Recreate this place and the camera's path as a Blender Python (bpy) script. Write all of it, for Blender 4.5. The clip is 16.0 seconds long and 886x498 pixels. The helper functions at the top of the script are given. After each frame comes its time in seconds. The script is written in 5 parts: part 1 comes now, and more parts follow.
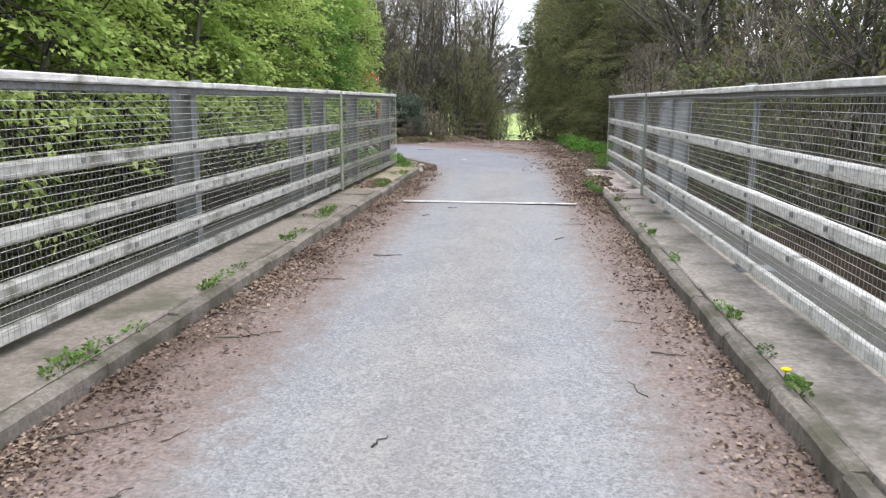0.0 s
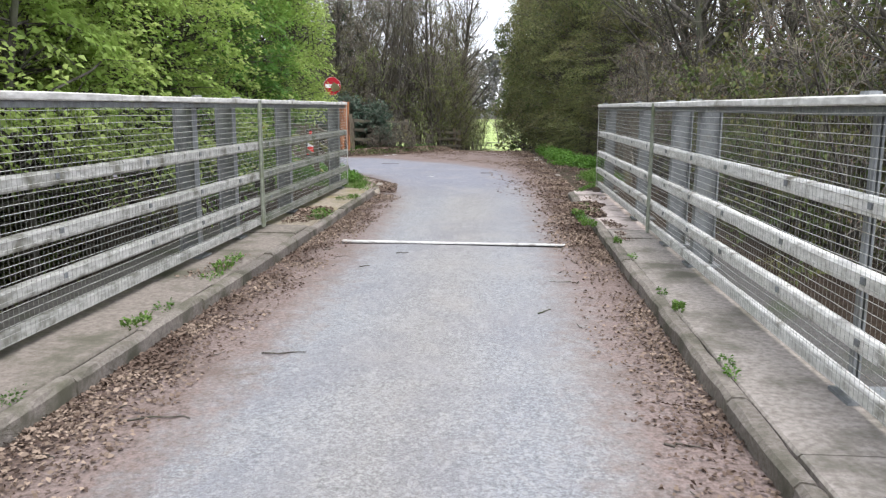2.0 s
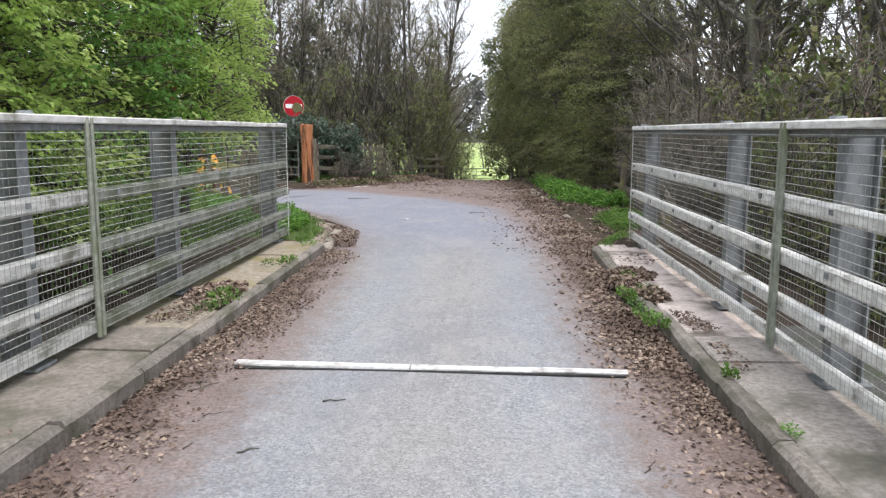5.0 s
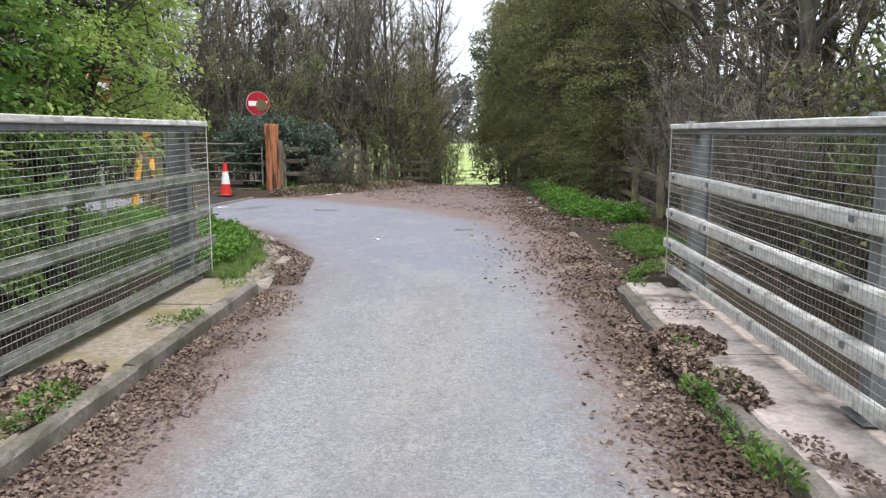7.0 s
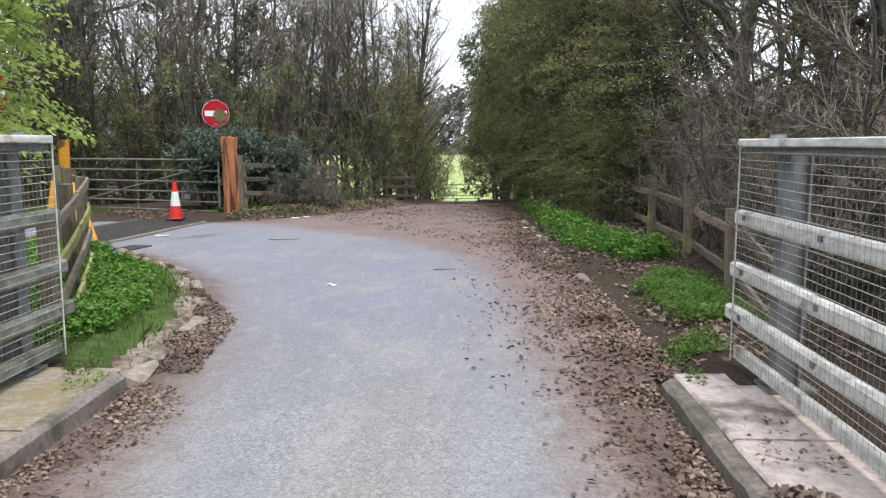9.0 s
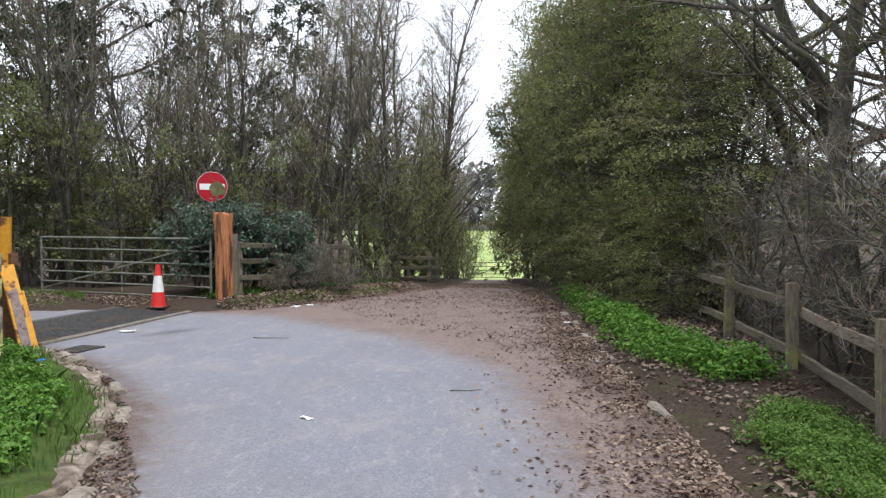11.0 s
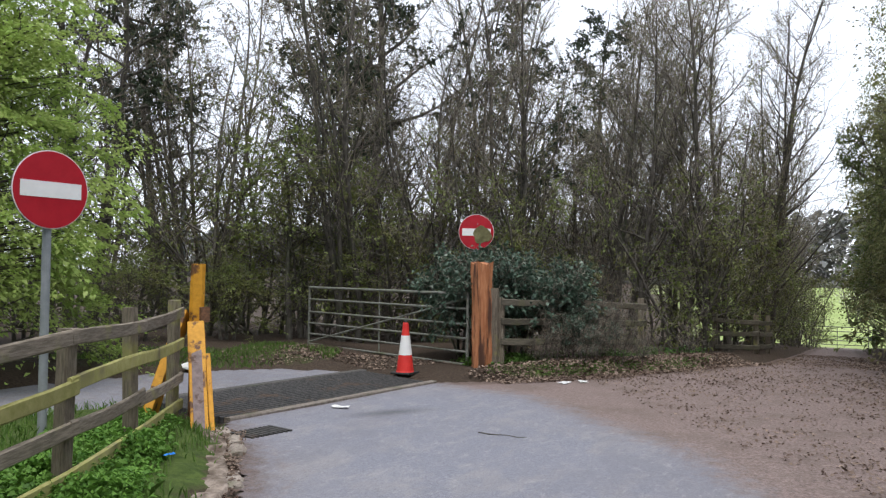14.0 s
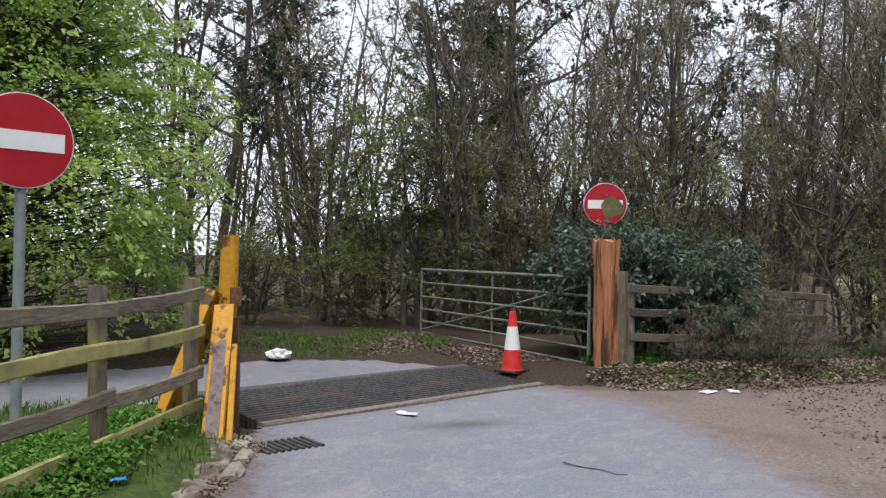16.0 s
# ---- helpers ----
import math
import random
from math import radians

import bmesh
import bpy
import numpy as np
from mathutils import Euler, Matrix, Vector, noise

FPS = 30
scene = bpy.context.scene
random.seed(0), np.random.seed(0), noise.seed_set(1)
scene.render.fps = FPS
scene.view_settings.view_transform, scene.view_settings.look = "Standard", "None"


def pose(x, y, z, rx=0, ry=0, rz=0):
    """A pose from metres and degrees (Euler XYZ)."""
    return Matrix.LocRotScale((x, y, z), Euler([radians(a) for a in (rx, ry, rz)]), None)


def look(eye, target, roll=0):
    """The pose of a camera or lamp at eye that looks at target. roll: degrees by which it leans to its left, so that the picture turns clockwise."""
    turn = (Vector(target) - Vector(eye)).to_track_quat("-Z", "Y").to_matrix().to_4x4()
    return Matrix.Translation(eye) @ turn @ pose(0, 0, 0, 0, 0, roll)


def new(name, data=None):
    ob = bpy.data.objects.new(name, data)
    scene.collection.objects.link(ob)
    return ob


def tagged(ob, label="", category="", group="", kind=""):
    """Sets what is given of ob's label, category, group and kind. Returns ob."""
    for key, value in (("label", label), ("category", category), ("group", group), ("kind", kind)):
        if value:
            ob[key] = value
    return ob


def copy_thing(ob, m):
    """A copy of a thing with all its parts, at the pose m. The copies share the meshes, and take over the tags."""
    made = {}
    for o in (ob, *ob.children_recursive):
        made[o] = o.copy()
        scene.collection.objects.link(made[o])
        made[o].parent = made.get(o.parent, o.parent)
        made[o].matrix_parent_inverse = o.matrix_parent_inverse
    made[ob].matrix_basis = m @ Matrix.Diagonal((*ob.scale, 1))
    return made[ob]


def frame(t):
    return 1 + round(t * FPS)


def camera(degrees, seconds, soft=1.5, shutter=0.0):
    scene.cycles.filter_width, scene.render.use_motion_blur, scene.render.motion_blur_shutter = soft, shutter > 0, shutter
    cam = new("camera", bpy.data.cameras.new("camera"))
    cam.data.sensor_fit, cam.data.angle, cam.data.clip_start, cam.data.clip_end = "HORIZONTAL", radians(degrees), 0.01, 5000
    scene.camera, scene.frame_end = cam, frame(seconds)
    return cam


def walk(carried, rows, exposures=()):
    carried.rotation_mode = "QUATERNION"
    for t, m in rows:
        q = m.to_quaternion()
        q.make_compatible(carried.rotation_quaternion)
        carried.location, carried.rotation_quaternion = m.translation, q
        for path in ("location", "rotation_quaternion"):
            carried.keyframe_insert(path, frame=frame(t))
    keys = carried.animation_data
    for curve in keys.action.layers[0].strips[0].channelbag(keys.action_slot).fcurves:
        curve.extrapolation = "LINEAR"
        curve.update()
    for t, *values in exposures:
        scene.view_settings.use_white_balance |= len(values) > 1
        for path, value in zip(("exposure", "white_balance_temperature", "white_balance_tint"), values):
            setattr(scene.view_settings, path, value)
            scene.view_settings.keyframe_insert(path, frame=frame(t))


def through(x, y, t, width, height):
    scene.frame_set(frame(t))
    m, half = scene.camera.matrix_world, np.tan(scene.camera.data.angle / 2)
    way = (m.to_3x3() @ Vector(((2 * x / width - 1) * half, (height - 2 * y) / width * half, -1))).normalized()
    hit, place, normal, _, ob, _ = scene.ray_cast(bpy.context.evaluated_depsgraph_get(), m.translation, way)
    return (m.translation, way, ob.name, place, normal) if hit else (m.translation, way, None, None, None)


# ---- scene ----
cam = camera(59.4, 16.0, 1.3)
METRES, EYE, TILT, LEAN, TURN = 19.7, 1.5, 0.0, 0.0, 5.9
ROWS = [
    (0.0, 0.0, 0.0, 0.0, 0.03, -10.72, -0.17),
    (0.5, 0.0048, 0.0346, 0.0008, -0.24, -10.49, -0.15),
    (1.0, 0.0094, 0.0686, 0.0019, -0.68, -10.44, -0.15),
    (1.5, 0.0142, 0.1023, 0.0032, -1.13, -10.38, -0.21),
    (2.0, 0.0177, 0.1359, 0.0036, -1.51, -10.32, -0.17),
    (2.5, 0.021, 0.1685, 0.0042, -1.83, -10.0, -0.19),
    (3.0, 0.0222, 0.2011, 0.0039, -2.04, -9.25, -0.22),
    (3.5, 0.0229, 0.2352, 0.0037, -2.21, -8.79, -0.21),
    (4.0, 0.0231, 0.2693, 0.0036, -2.38, -8.68, -0.2),
    (6.5, 0.0378, 0.4347, 0.003, -3.27, -8.58, -0.05),
    (7.0, 0.0424, 0.468, 0.003, -3.47, -8.58, -0.04),
    (7.5, 0.0473, 0.5001, 0.0032, -3.65, -8.55, -0.04),
    (8.0, 0.0532, 0.5316, 0.0035, -3.83, -8.49, -0.0),
    (8.5, 0.0582, 0.563, 0.0045, -3.98, -8.4, 0.06),
    (11.0, 0.0748, 0.7185, 0.0069, -1.74, -2.21, -0.04),
    (11.5, 0.0779, 0.7498, 0.0067, 1.01, -1.35, -0.12),
    (12.0, 0.082, 0.7763, 0.0071, 3.26, -0.52, -0.07),
    (12.5, 0.0851, 0.8049, 0.0064, 6.53, 0.6, -0.1),
    (13.0, 0.0878, 0.8326, 0.0061, 11.12, 1.38, -0.23),
    (13.5, 0.0895, 0.859, 0.0062, 17.42, 1.57, -0.42),
    (14.0, 0.0896, 0.8857, 0.0062, 21.98, 1.56, -0.65),
    (14.5, 0.0893, 0.9127, 0.0054, 25.23, 1.55, -0.72),
    (15.0, 0.0877, 0.9385, 0.0038, 29.0, 1.41, -0.88),
    (15.5, 0.0882, 0.9627, 0.0039, 31.62, 1.06, -0.91),
    (16.0, 0.0847, 0.9939, 0.001, 34.39, 0.42, -1.0),
]
walk(cam, [(t, pose(0, 0, EYE, TILT, LEAN, TURN) @ pose(METRES * x, METRES * y, METRES * z, 90 + pitch, roll, yaw)) for t, x, y, z, yaw, pitch, roll in ROWS],
     [(0.0, 0.7), (3.0, 0.72), (6.5, 0.66), (8.5, 0.66), (11.0, 0.52), (12.5, 0.24), (15.0, 0.24), (16.0, 0.3)])

# ---- world, sun ----
world = bpy.data.worlds.new("overcast_sky")
scene.world = world
world.use_nodes = True
wn, wl = world.node_tree.nodes, world.node_tree.links
wn.clear()
sky = wn.new("ShaderNodeTexSky")
sky.sky_type, sky.sun_disc = "NISHITA", False
sky.sun_elevation, sky.sun_rotation = radians(68), radians(150)
cloud = wn.new("ShaderNodeMix")
cloud.data_type = "RGBA"
cloud.inputs[0].default_value = 0.85
cloud.inputs[7].default_value = (10.0, 10.5, 11.7, 1)
wl.new(sky.outputs[0], cloud.inputs[6])
wbg = wn.new("ShaderNodeBackground")
wbg.inputs[1].default_value = 0.12
wout = wn.new("ShaderNodeOutputWorld")
wl.new(cloud.outputs[2], wbg.inputs[0])
wl.new(wbg.outputs[0], wout.inputs[0])
sun_lamp = bpy.data.lights.new("sun", "SUN")
sun_lamp.energy, sun_lamp.angle, sun_lamp.color = 2.1, radians(25), (1.0, 0.97, 0.92)
new("sun", sun_lamp).matrix_world = look((4, -7, 20), (0, 0, 0))

# ---- materials ----
class Mat:
    """A node material with short calls for noise, ramps, mixes and bump."""
    def __init__(self, name, rough=0.8, metal=0.0, spec=0.4):
        self.m = bpy.data.materials.new(name)
        self.m.use_nodes = True
        self.n, self.l = self.m.node_tree.nodes, self.m.node_tree.links
        self.b = self.n["Principled BSDF"]
        self.out = self.n["Material Output"]
        self.b.inputs["Roughness"].default_value = rough
        self.b.inputs["Metallic"].default_value = metal
        self.b.inputs["Specular IOR Level"].default_value = spec
        self.co = self.n.new("ShaderNodeTexCoord").outputs["Object"]

    def noise(self, scale, detail=4.0, rough=0.55, stretch=None, distort=0.0):
        t = self.n.new("ShaderNodeTexNoise")
        t.inputs["Scale"].default_value, t.inputs["Detail"].default_value = scale, detail
        t.inputs["Roughness"].default_value, t.inputs["Distortion"].default_value = rough, distort
        src = self.co
        if stretch:
            mp = self.n.new("ShaderNodeMapping")
            mp.inputs["Scale"].default_value = stretch
            self.l.new(self.co, mp.inputs[0])
            src = mp.outputs[0]
        self.l.new(src, t.inputs["Vector"])
        return t.outputs[0]

    def cells(self, scale):
        t = self.n.new("ShaderNodeTexVoronoi")
        t.inputs["Scale"].default_value = scale
        self.l.new(self.co, t.inputs["Vector"])
        return t.outputs["Color"], t.outputs["Distance"]

    def step(self, value, lo, hi):
        r = self.n.new("ShaderNodeMapRange")
        r.interpolation_type = "SMOOTHSTEP"
        r.inputs[1].default_value, r.inputs[2].default_value = lo, hi
        self.l.new(value, r.inputs[0])
        return r.outputs[0]

    def maths(self, op, a, b):
        t = self.n.new("ShaderNodeMath")
        t.operation = op
        for i, v in enumerate((a, b)):
            if isinstance(v, (int, float)):
                t.inputs[i].default_value = v
            else:
                self.l.new(v, t.inputs[i])
        return t.outputs[0]

    def mix(self, fac, a, b):
        t = self.n.new("ShaderNodeMix")
        t.data_type = "RGBA"
        if isinstance(fac, (int, float)):
            t.inputs[0].default_value = fac
        else:
            self.l.new(fac, t.inputs[0])
        for i, v in ((6, a), (7, b)):
            if isinstance(v, tuple):
                t.inputs[i].default_value = (*v, 1)
            else:
                self.l.new(v, t.inputs[i])
        return t.outputs[2]

    def attr(self, name):
        t = self.n.new("ShaderNodeAttribute")
        t.attribute_name = name
        return t.outputs["Fac"]

    def per_island(self):
        return self.n.new("ShaderNodeNewGeometry").outputs["Random Per Island"]

    def per_object(self):
        return self.n.new("ShaderNodeObjectInfo").outputs["Random"]

    def colour(self, c):
        if isinstance(c, tuple):
            self.b.inputs["Base Color"].default_value = (*c, 1)
        else:
            self.l.new(c, self.b.inputs["Base Color"])
        return self

    def bump(self, height, strength=0.4, dist=0.01):
        t = self.n.new("ShaderNodeBump")
        t.inputs["Strength"].default_value, t.inputs["Distance"].default_value = strength, dist
        self.l.new(height, t.inputs["Height"])
        self.l.new(t.outputs[0], self.b.inputs["Normal"])
        return self


def mottled(name, a, b, scale, rough=0.85, metal=0.0, stain=None, stain_scale=1.5, stain_at=(0.5, 0.65), bump=0.4, dist=0.006,
            bump_scale=None, stretch=None, spec=0.3, objects=False, stain_stretch=None):
    """Two tones at a fine scale, a stain at a coarse one, and a fine relief."""
    k = Mat(name, rough, metal, spec)
    fine = k.noise(scale, 6, 0.65, stretch)
    c = k.mix(k.step(fine, 0.3, 0.7), a, b)
    if stain:
        c = k.mix(k.step(k.noise(stain_scale, 5, 0.6, stain_stretch), *stain_at), c, stain)
    if objects:
        v = k.maths("MULTIPLY_ADD", k.per_object(), 0.5)
        v.node.inputs[2].default_value = 0.75
        h = k.n.new("ShaderNodeHueSaturation")
        k.l.new(v, h.inputs["Value"])
        k.l.new(c, h.inputs["Color"])
        c = h.outputs[0]
    k.colour(c)
    k.bump(k.noise(bump_scale or scale * 2, 5, 0.7, stretch), bump, dist)
    return k.m


def leafy(name, a, b, c=None, through=0.35, rough=0.55):
    """Leaves: tone by leaf, some light let through."""
    k = Mat(name, rough, 0, 0.3)
    r = k.per_island()
    col = k.mix(r, a, b)
    if c:
        col = k.mix(k.step(k.noise(0.9, 3, 0.5), 0.42, 0.62), col, c)
    k.colour(col)
    tr = k.n.new("ShaderNodeBsdfTranslucent")
    k.l.new(col, tr.inputs[0])
    mx = k.n.new("ShaderNodeMixShader")
    mx.inputs[0].default_value = through
    k.l.new(k.b.outputs[0], mx.inputs[1])
    k.l.new(tr.outputs[0], mx.inputs[2])
    k.l.new(mx.outputs[0], k.out.inputs[0])
    return k.m


def road_material():
    k = Mat("worn_asphalt_and_dirt", 0.82, 0, 0.35)
    dirt, wheel, wet = k.attr("dirt"), k.attr("wheel"), k.attr("patch")
    grit = k.noise(70, 4, 0.75)
    ccol, cdist = k.cells(48)
    base = k.mix(k.step(grit, 0.35, 0.68), ASPHALT_DARK, ASPHALT_LIGHT)
    stones = k.maths("GREATER_THAN", k.n.new("ShaderNodeSeparateColor").outputs[0], 0.84)
    k.l.new(ccol, stones.node.inputs[0].links[0].from_node.inputs[0])
    base = k.mix(k.maths("MULTIPLY", stones, 0.36), base, (0.46, 0.45, 0.44))
    base = k.mix(k.maths("MULTIPLY", k.step(k.noise(0.9, 6, 0.65), 0.40, 0.68), 0.30), base, (0.30, 0.285, 0.27))
    base = k.mix(k.maths("MULTIPLY", k.maths("SUBTRACT", 1.0, wheel), 0.38), base, (0.25, 0.222, 0.195))
    base = k.mix(k.maths("MULTIPLY", wheel, 0.28), base, (0.25, 0.262, 0.295))
    base = k.mix(k.maths("MULTIPLY", k.step(k.noise(34, 4, 0.8), 0.5, 0.66), 0.62), base, (0.10, 0.096, 0.094))
    base = k.mix(k.maths("MULTIPLY", k.step(k.noise(6, 5, 0.7), 0.58, 0.74), 0.35), base, (0.40, 0.39, 0.375))
    base = k.mix(k.maths("MULTIPLY", k.attr("fresh"), 0.5), base, (0.155, 0.162, 0.225))
    base = k.mix(k.maths("MULTIPLY", k.step(k.noise(1.7, 6, 0.7, (1, 0.45, 1)), 0.5, 0.66), 0.28), base, (0.30, 0.275, 0.255))
    base = k.mix(k.maths("MULTIPLY", k.step(k.noise(3.1, 9, 0.78, (1, 0.6, 1), 0.8), 0.5, 0.62), 0.3), base, (0.31, 0.30, 0.30))
    base = k.mix(k.maths("MULTIPLY", k.step(k.noise(95, 3, 0.7), 0.56, 0.66), 0.55), base, (0.075, 0.073, 0.075))
    base = k.mix(k.maths("MULTIPLY", k.step(k.noise(0.8, 7, 0.7, (1, 0.7, 1), 0.6), 0.46, 0.62), 0.34), base, (0.16, 0.157, 0.18))
    base = k.mix(k.maths("MULTIPLY", k.step(k.noise(11, 6, 0.8, (1, 0.35, 1)), 0.54, 0.66), 0.34), base, (0.37, 0.36, 0.365))
    base = k.mix(k.maths("MULTIPLY", wet, 0.7), base, (0.055, 0.055, 0.06))
    sand = k.mix(k.step(k.noise(42, 5, 0.7), 0.3, 0.7), (0.10, 0.074, 0.065), (0.27, 0.205, 0.19))
    sand = k.mix(k.maths("MULTIPLY", k.step(k.noise(1.6, 5, 0.6), 0.45, 0.7), 0.6), sand, (0.115, 0.085, 0.07))
    sand = k.mix(k.maths("MULTIPLY", k.step(k.noise(9, 6, 0.75, None, 1.2), 0.54, 0.7), 0.5), sand, (0.34, 0.285, 0.265))
    sand = k.mix(k.maths("MULTIPLY", k.step(k.noise(17, 5, 0.75), 0.56, 0.68), 0.6), sand, (0.075, 0.055, 0.047))
    mulch = k.step(k.maths("ADD", k.attr("mulch"), k.maths("MULTIPLY", k.maths("SUBTRACT", k.noise(7, 6, 0.75), 0.5), 0.9)), 0.25, 0.7)
    sand = k.mix(k.maths("MULTIPLY", mulch, 0.8), sand, k.mix(k.step(k.noise(55, 5, 0.8), 0.35, 0.68), (0.045, 0.032, 0.027), (0.17, 0.115, 0.095)))
    mask = k.maths("ADD", dirt, k.maths("MULTIPLY", k.maths("SUBTRACT", k.noise(5.5, 9, 0.8), 0.5), 1.5))
    mask = k.step(mask, 0.2, 0.85)
    k.colour(k.mix(mask, base, sand))
    h = k.maths("ADD", grit, k.maths("MULTIPLY", cdist, 0.6))
    k.bump(k.maths("ADD", h, k.maths("MULTIPLY", k.noise(22, 5, 0.7), mask)), 0.55, 0.008)
    return k.m


def ground_material():
    k = Mat("soil_and_turf", 0.95, 0, 0.15)
    grass = k.attr("grass")
    soil = k.mix(k.step(k.noise(30, 6, 0.7), 0.3, 0.7), (0.032, 0.024, 0.018), (0.085, 0.063, 0.048))
    turf = k.mix(k.step(k.noise(9, 6, 0.7), 0.3, 0.7), (0.04, 0.066, 0.018), (0.095, 0.135, 0.036))
    field = k.mix(k.step(k.noise(0.12, 5, 0.6), 0.35, 0.65), (0.24, 0.31, 0.10), (0.32, 0.38, 0.15))
    m = k.step(k.maths("ADD", grass, k.maths("MULTIPLY", k.maths("SUBTRACT", k.noise(2.2, 6, 0.7), 0.5), 0.9)), 0.35, 0.65)
    k.colour(k.mix(k.attr("field"), k.mix(m, soil, turf), field))
    k.bump(k.noise(26, 6, 0.75), 0.8, 0.03)
    return k.m


ASPHALT_DARK, ASPHALT_LIGHT = (0.115, 0.118, 0.128), (0.345, 0.35, 0.37)
M_ROAD, M_GROUND = road_material(), ground_material()
M_CONCRETE = mottled("weathered_concrete", (0.15, 0.13, 0.112), (0.265, 0.23, 0.205), 28, 0.92, 0, (0.10, 0.095, 0.07), 1.7, (0.45, 0.68), 0.5, 0.008)
# Darker than the footway concrete; for the deck, beams, abutments and far grid edge.
M_DARKCONC = mottled("dark_mottled_concrete", (0.055, 0.052, 0.05), (0.11, 0.105, 0.10), 22, 0.95, 0, (0.05, 0.06, 0.035), 1.5, (0.5, 0.7))
M_KERB = mottled("concrete_kerb", (0.15, 0.13, 0.112), (0.265, 0.235, 0.21), 34, 0.92, 0, (0.095, 0.09, 0.065), 2.4, (0.42, 0.66), 0.7, 0.014, objects=True)
M_STONE = mottled("pale_old_stone", (0.165, 0.14, 0.118), (0.31, 0.27, 0.235), 16, 0.92, 0, (0.15, 0.14, 0.10), 3.0, (0.5, 0.68), 0.7, 0.012, objects=True)
M_RAIL = mottled("weathered_grey_rail", (0.50, 0.485, 0.455), (0.80, 0.785, 0.75), 22, 0.8, 0, (0.20, 0.18, 0.14), 4.5, (0.52, 0.72), 0.3, 0.004, stretch=(1, 0.35, 1))
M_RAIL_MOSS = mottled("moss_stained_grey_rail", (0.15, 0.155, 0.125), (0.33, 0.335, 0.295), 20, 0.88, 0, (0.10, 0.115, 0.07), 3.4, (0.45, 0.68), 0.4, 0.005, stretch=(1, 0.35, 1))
M_SOIL = mottled("dark_leafy_soil", (0.035, 0.025, 0.02), (0.10, 0.07, 0.055), 34, 0.95, 0, (0.06, 0.065, 0.03), 5.0, (0.55, 0.7), 0.9, 0.02)
M_CONC_EAST = mottled("pale_weathered_concrete", (0.21, 0.185, 0.165), (0.37, 0.33, 0.30), 26, 0.92, 0, (0.105, 0.098, 0.075), 1.5, (0.46, 0.7), 0.5, 0.008)
M_SLAB_PINK = mottled("pinkish_worn_slab", (0.42, 0.35, 0.32), (0.60, 0.52, 0.48), 24, 0.92, 0, (0.15, 0.125, 0.105), 2.6, (0.47, 0.68), 0.6, 0.012)
M_BLUE = mottled("blue_plastic", (0.02, 0.16, 0.55), (0.03, 0.24, 0.68), 12, 0.45, bump=0.1)
M_BED = mottled("brown_stained_concrete", (0.16, 0.125, 0.10), (0.36, 0.30, 0.255), 14, 0.95, 0, (0.085, 0.062, 0.045), 3.2, (0.45, 0.66), 0.9, 0.02)
M_RAIL_WEST = mottled("grey_stained_rail", (0.34, 0.335, 0.31), (0.60, 0.59, 0.56), 22, 0.82, 0, (0.16, 0.155, 0.12), 4.0, (0.47, 0.70), 0.3, 0.004, stretch=(1, 0.35, 1))
M_CAP = mottled("weathered_cap_board", (0.46, 0.445, 0.42), (0.74, 0.725, 0.69), 20, 0.8, 0, (0.26, 0.245, 0.20), 3.0, (0.54, 0.74), 0.3, 0.004, stretch=(1, 0.3, 1))
M_STEEL = mottled("galvanised_steel", (0.15, 0.16, 0.165), (0.25, 0.262, 0.268), 14, 0.6, 0.25, (0.17, 0.165, 0.14), 3.0, (0.55, 0.7), 0.2, 0.003)
M_WIRE = mottled("galvanised_wire", (0.44, 0.44, 0.41), (0.66, 0.66, 0.62), 30, 0.6, 0.1, (0.28, 0.24, 0.17), 2.5, (0.58, 0.72), bump=0.1)
# Darker copy of the wire for uprights; their side shade is in the colour.
M_WIRE_SHADE = mottled("wire_with_painted_shade", (0.22, 0.22, 0.2), (0.35, 0.35, 0.32), 30, 0.75, 0.1, bump=0.1)
M_RUST = mottled("rusty_steel", (0.10, 0.055, 0.035), (0.22, 0.11, 0.06), 30, 0.9, 0.1, bump=0.5)
M_YELLOW = mottled("yellow_painted_steel", (0.46, 0.215, 0.016), (0.60, 0.30, 0.028), 18, 0.6, 0, (0.11, 0.05, 0.025), 5.0, (0.56, 0.64), 0.35, 0.004)
M_OLDPLATE = mottled("scuffed_purple_grey_plate", (0.15, 0.115, 0.115), (0.25, 0.195, 0.185), 22, 0.8, 0, (0.10, 0.06, 0.045), 6.0, (0.58, 0.68))
M_TIMBER = mottled("grey_weathered_timber", (0.115, 0.095, 0.07), (0.24, 0.205, 0.16), 10, 0.92, 0, (0.27, 0.26, 0.10), 2.6, (0.52, 0.7), 0.6, 0.006, stretch=(6, 6, 0.8), objects=True)
M_TIMBER_DARK = mottled("dark_damp_timber", (0.065, 0.058, 0.045), (0.145, 0.13, 0.10), 10, 0.92, 0, (0.12, 0.125, 0.06), 2.6, (0.52, 0.7), 0.6, 0.006, stretch=(0.7, 0.7, 7), objects=True)
M_RAILWOOD = mottled("grey_weathered_rail_timber", (0.12, 0.10, 0.075), (0.26, 0.22, 0.175), 10, 0.92, 0, (0.25, 0.24, 0.10), 2.6, (0.55, 0.72), 0.6, 0.006, stretch=(0.7, 0.7, 7), objects=True)
M_LICHEN = mottled("lichen_covered_timber", (0.29, 0.28, 0.09), (0.42, 0.39, 0.16), 12, 0.92, 0, (0.17, 0.15, 0.09), 3.0, (0.5, 0.7), 0.6, 0.006, objects=True)
